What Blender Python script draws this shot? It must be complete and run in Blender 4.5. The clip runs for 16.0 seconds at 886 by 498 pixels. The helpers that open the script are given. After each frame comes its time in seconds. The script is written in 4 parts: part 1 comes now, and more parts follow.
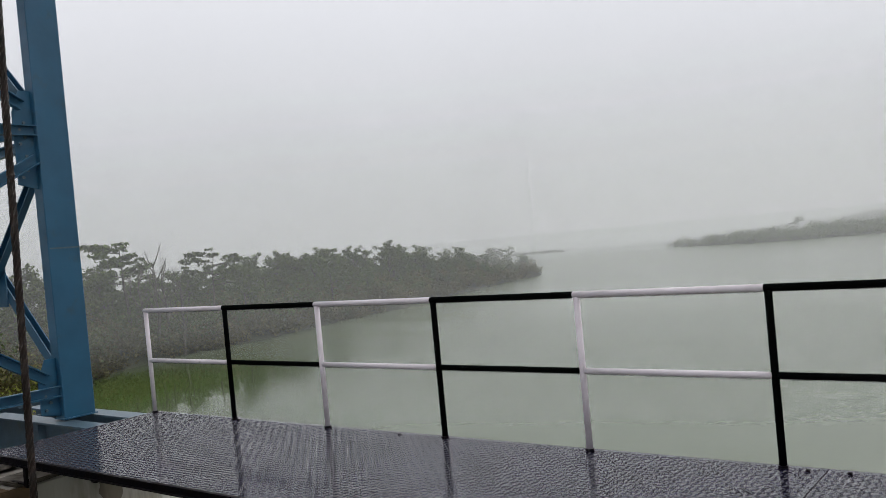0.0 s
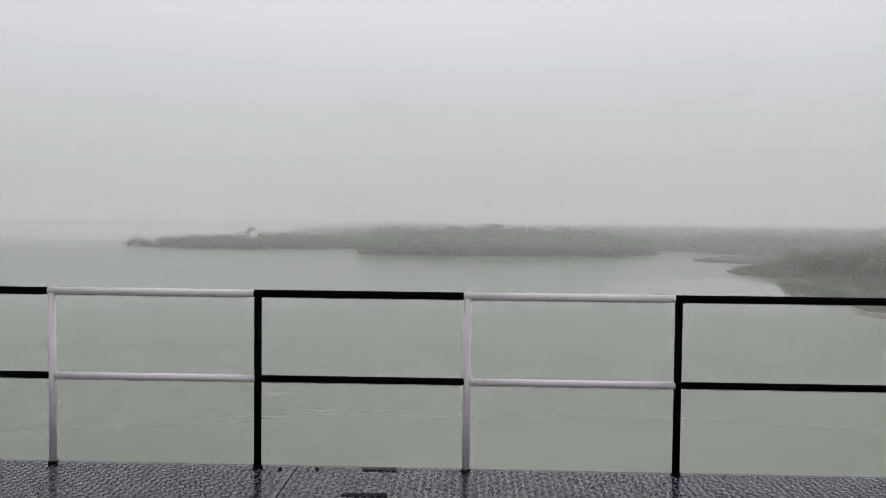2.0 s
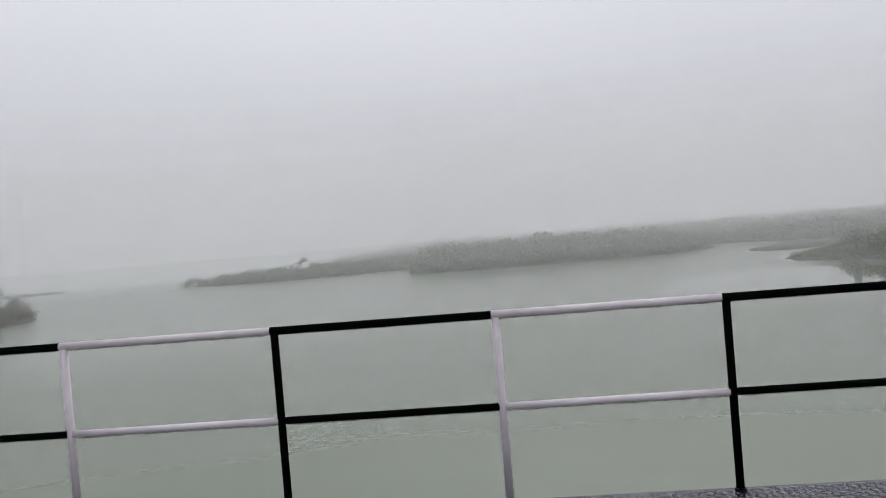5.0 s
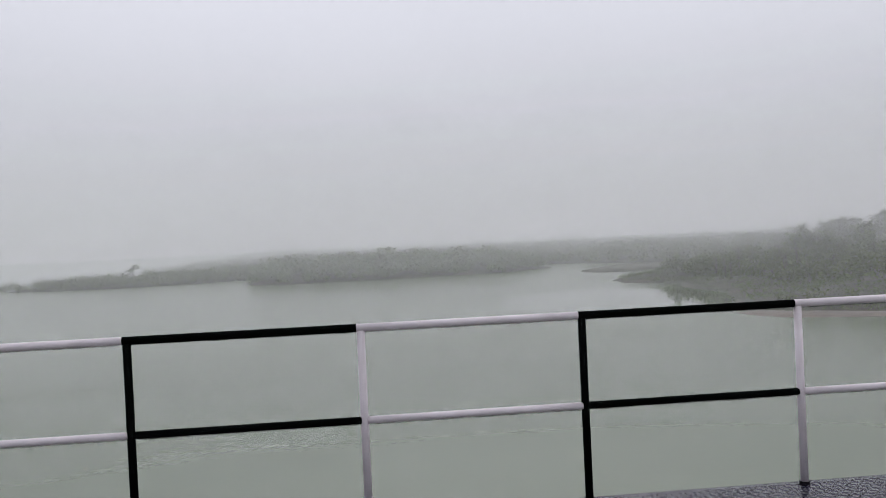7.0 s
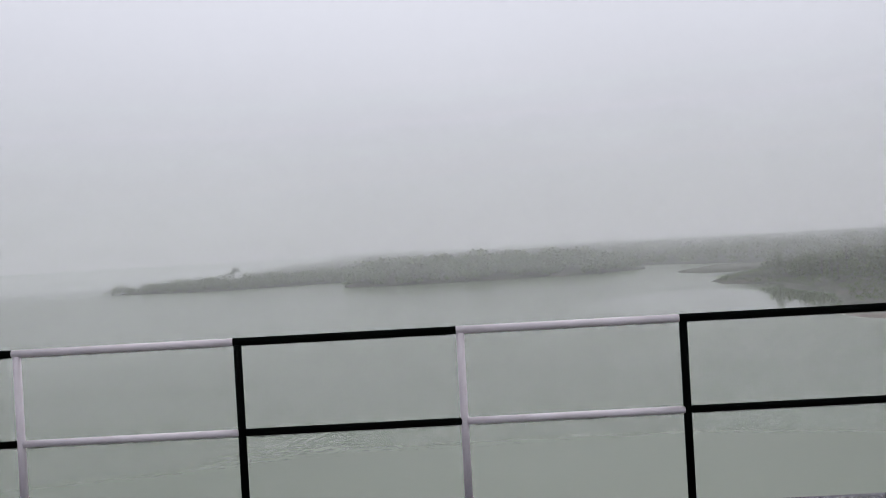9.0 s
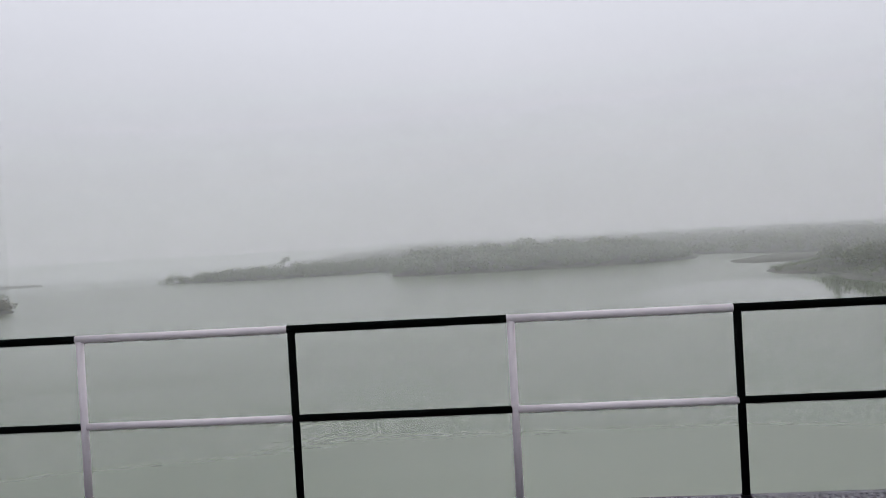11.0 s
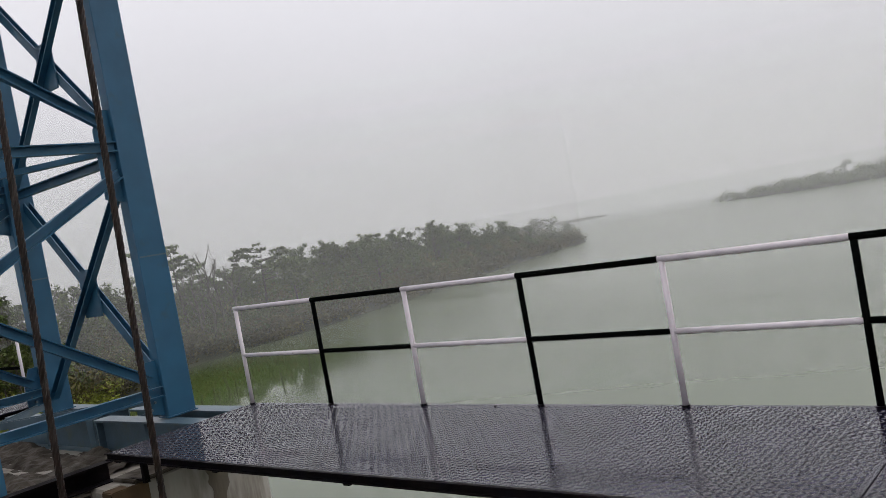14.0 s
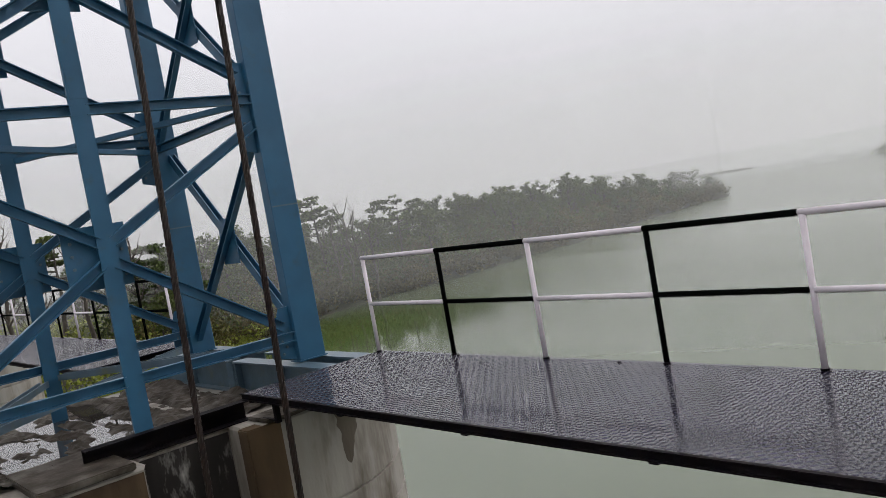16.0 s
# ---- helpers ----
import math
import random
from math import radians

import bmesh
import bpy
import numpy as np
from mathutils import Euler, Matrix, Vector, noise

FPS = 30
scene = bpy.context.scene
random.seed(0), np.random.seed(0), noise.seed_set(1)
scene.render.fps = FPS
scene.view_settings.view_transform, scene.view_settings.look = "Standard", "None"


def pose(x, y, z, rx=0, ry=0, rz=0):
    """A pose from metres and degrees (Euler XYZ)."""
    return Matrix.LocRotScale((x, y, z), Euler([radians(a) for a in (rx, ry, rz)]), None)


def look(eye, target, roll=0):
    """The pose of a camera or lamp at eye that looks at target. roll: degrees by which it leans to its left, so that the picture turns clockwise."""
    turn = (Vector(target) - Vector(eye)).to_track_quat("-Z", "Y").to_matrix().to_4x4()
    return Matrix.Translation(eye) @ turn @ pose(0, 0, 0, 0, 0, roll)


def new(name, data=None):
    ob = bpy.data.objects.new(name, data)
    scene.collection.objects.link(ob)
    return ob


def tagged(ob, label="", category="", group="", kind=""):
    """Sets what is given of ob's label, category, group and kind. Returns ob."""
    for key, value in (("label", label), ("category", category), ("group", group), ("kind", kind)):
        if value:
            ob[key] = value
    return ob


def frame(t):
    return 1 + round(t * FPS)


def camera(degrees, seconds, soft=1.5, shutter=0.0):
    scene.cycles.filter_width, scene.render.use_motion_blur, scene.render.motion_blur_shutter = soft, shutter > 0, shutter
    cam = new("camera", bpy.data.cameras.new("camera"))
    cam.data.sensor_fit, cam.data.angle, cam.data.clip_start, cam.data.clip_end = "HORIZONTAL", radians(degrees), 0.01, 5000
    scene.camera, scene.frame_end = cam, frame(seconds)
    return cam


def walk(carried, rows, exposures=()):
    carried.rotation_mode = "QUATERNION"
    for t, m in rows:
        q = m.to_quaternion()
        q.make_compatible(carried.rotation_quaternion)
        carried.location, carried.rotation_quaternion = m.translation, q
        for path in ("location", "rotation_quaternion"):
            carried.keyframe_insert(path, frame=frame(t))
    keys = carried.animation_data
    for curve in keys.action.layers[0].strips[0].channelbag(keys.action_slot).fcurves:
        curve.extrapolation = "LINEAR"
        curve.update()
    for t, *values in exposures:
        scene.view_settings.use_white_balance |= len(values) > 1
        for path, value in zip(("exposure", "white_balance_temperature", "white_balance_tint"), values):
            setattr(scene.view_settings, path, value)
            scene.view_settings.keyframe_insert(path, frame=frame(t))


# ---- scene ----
cam = camera(55.2, 16.0, soft=0.85)
PATH = [
    (0, (7.452, -4.807, 1.444), (6.232, -3.222, 1.42), -5.3),
    (0.5, (7.418, -4.645, 1.461), (6.77, -2.753, 1.446), -3.2),
    (1, (7.282, -4.717, 1.444), (7.008, -2.736, 1.39), -1.7),
    (1.5, (7.234, -4.802, 1.431), (7.107, -2.808, 1.343), -0.2),
    (2, (7.211, -4.816, 1.449), (7.145, -2.818, 1.377), 0.6),
    (2.5, (7.254, -4.788, 1.457), (7.218, -2.789, 1.413), 0.1),
    (3, (7.318, -4.726, 1.45), (7.302, -2.726, 1.418), -1.0),
    (3.5, (7.373, -4.609, 1.442), (7.355, -2.609, 1.42), -2.0),
    (5.8, (7.34, -4.482, 1.456), (7.105, -2.496, 1.417), -5.5),
    (6, (7.313, -4.502, 1.458), (7.18, -2.507, 1.416), -5.5),
    (6.5, (7.262, -4.519, 1.454), (7.33, -2.52, 1.423), -4.6),
    (7, (7.233, -4.504, 1.453), (7.419, -2.513, 1.431), -2.7),
    (7.5, (7.184, -4.468, 1.446), (7.371, -2.477, 1.412), -1.9),
    (8, (7.187, -4.518, 1.456), (7.284, -2.52, 1.421), -2.0),
    (8.5, (7.203, -4.541, 1.46), (7.217, -2.541, 1.44), -2.8),
    (9, (7.198, -4.553, 1.463), (7.168, -2.553, 1.456), -3.2),
    (11.5, (7.183, -4.585, 1.461), (6.94, -2.601, 1.422), -3.2),
    (12, (7.216, -4.691, 1.468), (6.789, -2.738, 1.405), -3.8),
    (12.5, (7.324, -4.8, 1.459), (6.688, -2.907, 1.354), -5.7),
    (13, (7.363, -4.837, 1.439), (6.491, -3.041, 1.307), -8.7),
    (13.5, (7.353, -4.975, 1.467), (6.229, -3.324, 1.364), -11.0),
    (14, (7.382, -5.191, 1.512), (6.08, -3.674, 1.448), -10.3),
    (14.5, (7.396, -5.299, 1.49), (6.053, -3.819, 1.398), -8.7),
    (15, (7.38, -5.175, 1.487), (5.997, -3.734, 1.368), -7.6),
    (15.5, (7.394, -5.105, 1.484), (5.925, -3.754, 1.368), -8.5),
    (16, (7.372, -5.053, 1.479), (5.84, -3.773, 1.361), -10.1),
]
walk(cam, [(t, look(eye, target, roll)) for t, eye, target, roll in PATH],
     exposures=[(0.0, -0.04, 6350, 11), (0.6, -0.12, 6050, 11), (1.5, -0.13, 6400, 10), (3.0, -0.14, 6350, 11), (6.5, -0.17, 6200, 14), (9.0, -0.16, 6150, 14), (12.5, -0.16, 6300, 13), (14.5, 0.03, 6450, 14), (16.0, 0.11, 6450, 14)])

WATER = -12.0          # lake level below the bridge deck
EYE = (7.3, -5.0)      # middle of the walk, for the plan of the mist

# ---- world and light ----
world = bpy.data.worlds.new("overcast_sky")
scene.world = world
world.use_nodes = True
wn, wl = world.node_tree.nodes, world.node_tree.links
wn.clear()
w_out = wn.new("ShaderNodeOutputWorld")
w_bg = wn.new("ShaderNodeBackground")
w_sky = wn.new("ShaderNodeTexSky")
w_sky.sky_type = 'NISHITA'
w_sky.sun_disc = False
w_sky.sun_elevation = radians(50)
w_sky.sun_rotation = radians(7)
w_gain = wn.new("ShaderNodeVectorMath")
w_gain.operation = 'SCALE'
w_gain.inputs['Scale'].default_value = 0.08
wl.new(w_sky.outputs[0], w_gain.inputs[0])
w_tc = wn.new("ShaderNodeTexCoord")
w_sep = wn.new("ShaderNodeSeparateXYZ")
wl.new(w_tc.outputs['Generated'], w_sep.inputs[0])
w_noise = wn.new("ShaderNodeTexNoise")
w_noise.inputs['Scale'].default_value = 1.6
w_noise.inputs['Detail'].default_value = 3.0
w_map = wn.new("ShaderNodeMapping")
w_map.inputs['Scale'].default_value = (1, 1, 2.2)
wl.new(w_tc.outputs['Generated'], w_map.inputs[0])
wl.new(w_map.outputs[0], w_noise.inputs['Vector'])
w_add = wn.new("ShaderNodeMath")
w_add.operation = 'MULTIPLY_ADD'
w_add.inputs[1].default_value = 0.16
wl.new(w_noise.outputs['Fac'], w_add.inputs[0])
wl.new(w_sep.outputs['Z'], w_add.inputs[2])
w_ramp = wn.new("ShaderNodeValToRGB")
w_ramp.color_ramp.interpolation = 'B_SPLINE'
w_ramp.color_ramp.elements[0].position = 0.03
w_ramp.color_ramp.elements[0].color = (0.55, 0.545, 0.56, 1)
w_ramp.color_ramp.elements[1].position = 1.0
w_ramp.color_ramp.elements[1].color = (1.22, 1.21, 1.24, 1)
e = w_ramp.color_ramp.elements.new(0.2)
e.color = (0.70, 0.70, 0.72, 1)
e = w_ramp.color_ramp.elements.new(0.45)
e.color = (0.97, 0.97, 0.99, 1)
wl.new(w_add.outputs[0], w_ramp.inputs[0])
w_mix = wn.new("ShaderNodeMix")
w_mix.data_type = 'RGBA'
w_mix.inputs['Factor'].default_value = 0.93
wl.new(w_gain.outputs[0], w_mix.inputs['A'])
wl.new(w_ramp.outputs[0], w_mix.inputs['B'])
wl.new(w_mix.outputs['Result'], w_bg.inputs['Color'])
wl.new(w_bg.outputs[0], w_out.inputs[0])

sun = new("sun", bpy.data.lights.new("sun", 'SUN'))
sun.data.energy = 1.0
sun.data.angle = radians(60)
sun.data.color = (1.0, 0.97, 0.93)
sun.matrix_world = look((8, 62, 75), (0, 0, 0))

# ---- materials ----
def material(name, base, rough=0.6, metal=0.0, dark=None, scale=8.0, amount=0.5, bump=0.0, bump_scale=60.0, spread=0.0, spec=0.5,
             leafy=0.0, stain=None, stain_scale=1.2, stain_lo=0.55, stain_hi=0.7, rough_var=0.0, stretch=(1, 1, 1)):
    """A painted, mineral or woody surface: grain between base and dark, stains of a second size, fine relief."""
    m = bpy.data.materials.new(name)
    m.use_nodes = True
    nt = m.node_tree
    n, l = nt.nodes, nt.links
    p = n["Principled BSDF"]
    p.inputs['Roughness'].default_value = rough
    p.inputs['Metallic'].default_value = metal
    p.inputs['Specular IOR Level'].default_value = spec
    tc = n.new("ShaderNodeTexCoord")
    mp = n.new("ShaderNodeMapping")
    mp.inputs['Scale'].default_value = stretch
    l.new(tc.outputs['Object'], mp.inputs[0])
    nz = n.new("ShaderNodeTexNoise")
    nz.inputs['Scale'].default_value = scale
    nz.inputs['Detail'].default_value = 6
    l.new(mp.outputs[0], nz.inputs['Vector'])
    mix = n.new("ShaderNodeMix")
    mix.data_type = 'RGBA'
    mix.inputs['A'].default_value = (*base, 1)
    mix.inputs['B'].default_value = (*(dark or [c * 0.6 for c in base]), 1)
    r = n.new("ShaderNodeMapRange")
    r.inputs['From Min'].default_value = 0.35
    r.inputs['From Max'].default_value = 0.7
    r.inputs['To Max'].default_value = amount
    l.new(nz.outputs['Fac'], r.inputs[0])
    l.new(r.outputs[0], mix.inputs['Factor'])
    colour = mix.outputs['Result']
    if stain:
        n2 = n.new("ShaderNodeTexNoise")
        n2.inputs['Scale'].default_value = stain_scale
        n2.inputs['Detail'].default_value = 5
        n2.inputs['Roughness'].default_value = 0.65
        l.new(mp.outputs[0], n2.inputs['Vector'])
        r2 = n.new("ShaderNodeMapRange")
        r2.inputs['From Min'].default_value = stain_lo
        r2.inputs['From Max'].default_value = stain_hi
        l.new(n2.outputs['Fac'], r2.inputs[0])
        mx = n.new("ShaderNodeMix")
        mx.data_type = 'RGBA'
        mx.inputs['B'].default_value = (*stain, 1)
        l.new(r2.outputs[0], mx.inputs['Factor'])
        l.new(colour, mx.inputs['A'])
        colour = mx.outputs['Result']
    if spread:
        oi = n.new("ShaderNodeObjectInfo")
        geo = n.new("ShaderNodeNewGeometry")
        ad = n.new("ShaderNodeMath")
        ad.operation = 'ADD'
        l.new(oi.outputs['Random'], ad.inputs[0])
        l.new(geo.outputs['Random Per Island'], ad.inputs[1])
        mr = n.new("ShaderNodeMapRange")
        mr.inputs['From Max'].default_value = 2.0
        mr.inputs['To Min'].default_value = 1 - spread
        mr.inputs['To Max'].default_value = 1 + spread
        l.new(ad.outputs[0], mr.inputs[0])
        hs = n.new("ShaderNodeHueSaturation")
        l.new(mr.outputs[0], hs.inputs['Value'])
        hr = n.new("ShaderNodeMapRange")
        hr.inputs['To Min'].default_value = 0.5 - spread * 0.09
        hr.inputs['To Max'].default_value = 0.5 + spread * 0.05
        l.new(oi.outputs['Random'], hr.inputs[0])
        l.new(hr.outputs[0], hs.inputs['Hue'])
        l.new(colour, hs.inputs['Color'])
        colour = hs.outputs[0]
    l.new(colour, p.inputs['Base Color'])
    if leafy:
        # light passes through thin leaves
        thin = n.new("ShaderNodeBsdfTranslucent")
        l.new(colour, thin.inputs['Color'])
        part_way = n.new("ShaderNodeMixShader")
        part_way.inputs[0].default_value = leafy
        l.new(p.outputs[0], part_way.inputs[1])
        l.new(thin.outputs[0], part_way.inputs[2])
        l.new(part_way.outputs[0], n["Material Output"].inputs['Surface'])
    if rough_var:
        rr = n.new("ShaderNodeMapRange")
        rr.inputs['From Min'].default_value = 0.3
        rr.inputs['From Max'].default_value = 0.7
        rr.inputs['To Min'].default_value = max(0.02, rough - rough_var)
        rr.inputs['To Max'].default_value = min(1, rough + rough_var)
        l.new(nz.outputs['Fac'], rr.inputs[0])
        l.new(rr.outputs[0], p.inputs['Roughness'])
    if bump:
        nb = n.new("ShaderNodeTexNoise")
        nb.inputs['Scale'].default_value = bump_scale
        nb.inputs['Detail'].default_value = 4
        l.new(mp.outputs[0], nb.inputs['Vector'])
        b = n.new("ShaderNodeBump")
        b.inputs['Strength'].default_value = bump
        b.inputs['Distance'].default_value = 0.02
        l.new(nb.outputs['Fac'], b.inputs['Height'])
        l.new(b.outputs[0], p.inputs['Normal'])
    return m


BLUE = material("blue_gloss_paint", (0.021, 0.102, 0.188), 0.42, dark=(0.014, 0.068, 0.130), scale=3.0, amount=0.6, bump=0.05, bump_scale=25,
                stain=(0.035, 0.075, 0.10), stain_scale=4, stain_lo=0.58, stain_hi=0.8, rough_var=0.1, spec=0.4)
BLUE_DULL = material("weathered_blue_paint", (0.085, 0.135, 0.175), 0.4, dark=(0.05, 0.085, 0.11), scale=5, amount=0.7, bump=0.1, bump_scale=30,
                     stain=(0.11, 0.12, 0.07), stain_scale=3, stain_lo=0.55, stain_hi=0.75)
WHITE = material("white_pipe_paint", (0.72, 0.66, 0.70), 0.35, dark=(0.55, 0.50, 0.52), scale=9, amount=0.5, bump=0.05, bump_scale=40,
                 stain=(0.30, 0.22, 0.18), stain_scale=7, stain_lo=0.66, stain_hi=0.78)
BLACK = material("black_pipe_paint", (0.004, 0.005, 0.0045), 0.45, dark=(0.003, 0.0035, 0.0035), scale=9, amount=0.6, bump=0.05, bump_scale=40, spec=0.0)
STEEL_BLACK = material("black_beam_paint", (0.007, 0.0065, 0.009), 0.5, dark=(0.012, 0.009, 0.008), scale=7, amount=0.8, bump=0.15, bump_scale=30,
                       stain=(0.04, 0.02, 0.014), stain_scale=5, stain_lo=0.66, stain_hi=0.8, spec=0.02)
DECK = material("wet_dark_deck_paint", (0.014, 0.0125, 0.026), 0.14, dark=(0.012, 0.012, 0.018), scale=2.0, amount=0.8, bump=0.02, bump_scale=9,
                rough_var=0.06, spec=0.36)
CONCRETE = material("weathered_concrete", (0.33, 0.31, 0.275), 0.75, dark=(0.19, 0.17, 0.145), scale=2.4, amount=0.8, bump=0.35, bump_scale=18,
                    stain=(0.085, 0.062, 0.04), stain_scale=1.5, stain_lo=0.5, stain_hi=0.68, stretch=(1, 1, 0.28))
CONCRETE_DARK = material("dark_streaked_concrete", (0.022, 0.019, 0.017), 0.5, dark=(0.010, 0.009, 0.008), scale=3.0, amount=0.9, bump=0.4, bump_scale=16,
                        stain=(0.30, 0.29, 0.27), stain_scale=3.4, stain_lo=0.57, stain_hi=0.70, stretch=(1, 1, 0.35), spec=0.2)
CONCRETE_BROWN = material("rust_stained_concrete", (0.115, 0.078, 0.046), 0.85, dark=(0.030, 0.021, 0.015), scale=2.0, amount=0.9, bump=0.4, bump_scale=16, stretch=(1, 1, 0.3), spec=0.1)
DAMP = material("damp_stain", (0.105, 0.084, 0.058), 0.7, dark=(0.065, 0.052, 0.036), scale=5.0, amount=0.9, bump=0.35, bump_scale=18, stretch=(1, 1, 0.28))
CONCRETE_TOP = material("damp_concrete_top", (0.064, 0.052, 0.039), 0.75, dark=(0.024, 0.019, 0.014), scale=3.0, amount=0.9, bump=0.5, bump_scale=14,
                        stain=(0.12, 0.108, 0.092), stain_scale=1.6, stain_lo=0.52, stain_hi=0.66, rough_var=0.2, spec=0.25)
PUDDLE = material("rain_puddle", (0.05, 0.045, 0.04), 0.03, dark=(0.04, 0.035, 0.03), scale=2, amount=0.5, spec=0.6)
ROPE = material("rusty_greased_rope", (0.024, 0.012, 0.008), 0.4, dark=(0.006, 0.004, 0.0035), scale=22, amount=1.0, metal=0.0, spec=0.35, bump=0.2, bump_scale=90)
BARK = material("grey_bark", (0.10, 0.085, 0.068), 0.85, dark=(0.055, 0.046, 0.038), scale=3, amount=0.8, spread=0.25)
LEAF = material("dark_green_leaves", (0.120, 0.160, 0.048), 0.6, dark=(0.066, 0.094, 0.028), scale=0.5, amount=0.8, spread=0.22, spec=0.12, leafy=0.28)
LEAF_LIGHT = material("light_green_leaves", (0.31, 0.35, 0.06), 0.6, dark=(0.17, 0.22, 0.045), scale=0.4, amount=0.8, spread=0.22, spec=0.12, leafy=0.28)
LEAF_DRY = material("brownish_undergrowth", (0.170, 0.146, 0.058), 0.7, dark=(0.066, 0.070, 0.028), scale=0.14, amount=0.9, spread=0.22, spec=0.12, leafy=0.28)
EARTH = material("wet_earth_and_grass", (0.042, 0.044, 0.027), 0.9, dark=(0.032, 0.037, 0.020), scale=0.15, amount=0.9, bump=0.5, bump_scale=1.5,
                 stain=(0.058, 0.049, 0.036), stain_scale=0.08, stain_lo=0.5, stain_hi=0.62)
MUD = material("brown_mud", (0.105, 0.080, 0.060), 0.6, dark=(0.07, 0.054, 0.041), scale=0.6, amount=0.8, bump=0.3, bump_scale=3)
DRIP = material("rain_drop", (0.03, 0.03, 0.03), 0.05, dark=(0.02, 0.02, 0.02), scale=5, amount=0.4)


def water_material():
    m = bpy.data.materials.new("green_lake_water")
    m.use_nodes = True
    n, l = m.node_tree.nodes, m.node_tree.links
    p = n["Principled BSDF"]
    p.inputs['Roughness'].default_value = 0.05
    p.inputs['IOR'].default_value = 1.42
    tc = n.new("ShaderNodeTexCoord")
    big = n.new("ShaderNodeTexNoise")
    big.inputs['Scale'].default_value = 0.012
    big.inputs['Detail'].default_value = 4
    l.new(tc.outputs['Object'], big.inputs['Vector'])
    mix = n.new("ShaderNodeMix")
    mix.data_type = 'RGBA'
    mix.inputs['A'].default_value = (0.104, 0.130, 0.080, 1)
    mix.inputs['B'].default_value = (0.124, 0.145, 0.106, 1)
    l.new(big.outputs['Fac'], mix.inputs['Factor'])
    # sheltered coves lie still, the open lake is ruffled
    calm = None
    for cove, reach in (((-80, 42, WATER), 25), ((66, 160, WATER), 36)):
        far = n.new("ShaderNodeVectorMath")
        far.operation = 'DISTANCE'
        far.inputs[1].default_value = cove
        l.new(tc.outputs['Object'], far.inputs[0])
        rr = n.new("ShaderNodeMapRange")
        rr.interpolation_type = 'SMOOTHSTEP'
        rr.inputs['From Min'].default_value = reach * 0.6
        rr.inputs['From Max'].default_value = reach * 1.3
        l.new(far.outputs['Value'], rr.inputs[0])
        if calm is None:
            calm = rr.outputs[0]
            # green reflection of the bank's trees, tinted into the water colour near the cove's shore
            nearer = n.new("ShaderNodeVectorMath")
            nearer.operation = 'DISTANCE'
            nearer.inputs[1].default_value = (-84, 38, WATER)
            l.new(tc.outputs['Object'], nearer.inputs[0])
            ring = n.new("ShaderNodeMapRange")
            ring.interpolation_type = 'SMOOTHSTEP'
            ring.inputs['From Min'].default_value = 12
            ring.inputs['From Max'].default_value = 34
            l.new(nearer.outputs['Value'], ring.inputs[0])
            green = ring.outputs[0]
        else:
            mul = n.new("ShaderNodeMath")
            mul.operation = 'MULTIPLY'
            l.new(calm, mul.inputs[0])
            l.new(rr.outputs[0], mul.inputs[1])
            calm = mul.outputs[0]
    ro = n.new("ShaderNodeMapRange")
    ro.inputs['To Min'].default_value = 0.03
    # breeze in long streaks
    lay = n.new("ShaderNodeMapping")
    lay.inputs['Rotation'].default_value = (0, 0, radians(-38))
    lay.inputs['Scale'].default_value = (0.010, 0.055, 1)
    l.new(tc.outputs['Object'], lay.inputs[0])
    breeze = n.new("ShaderNodeTexNoise")
    breeze.inputs['Scale'].default_value = 1.0
    breeze.inputs['Detail'].default_value = 2
    l.new(lay.outputs[0], breeze.inputs['Vector'])
    ruff = n.new("ShaderNodeMapRange")
    ruff.inputs['From Min'].default_value = 0.38
    ruff.inputs['From Max'].default_value = 0.62
    ruff.inputs['To Min'].default_value = 0.20
    ruff.inputs['To Max'].default_value = 0.27
    l.new(breeze.outputs['Fac'], ruff.inputs[0])
    l.new(ruff.outputs[0], ro.inputs['To Max'])
    l.new(calm, ro.inputs[0])
    # the trees' green reflection is put into the base colour here
    mirrored_green = n.new("ShaderNodeMix")
    mirrored_green.data_type = 'RGBA'
    mirrored_green.inputs['A'].default_value = (0.080, 0.118, 0.036, 1)
    l.new(green, mirrored_green.inputs['Factor'])
    l.new(mix.outputs['Result'], mirrored_green.inputs['B'])
    l.new(mirrored_green.outputs['Result'], p.inputs['Base Color'])
    l.new(ro.outputs[0], p.inputs['Roughness'])
    fine = n.new("ShaderNodeTexNoise")
    fine.inputs['Scale'].default_value = 1.1
    fine.inputs['Detail'].default_value = 3
    l.new(tc.outputs['Object'], fine.inputs['Vector'])
    b = n.new("ShaderNodeBump")
    b.inputs['Strength'].default_value = 0.10
    b.inputs['Distance'].default_value = 0.05
    l.new(fine.outputs['Fac'], b.inputs['Height'])
    l.new(b.outputs[0], p.inputs['Normal'])
    return m


LAKE = water_material()


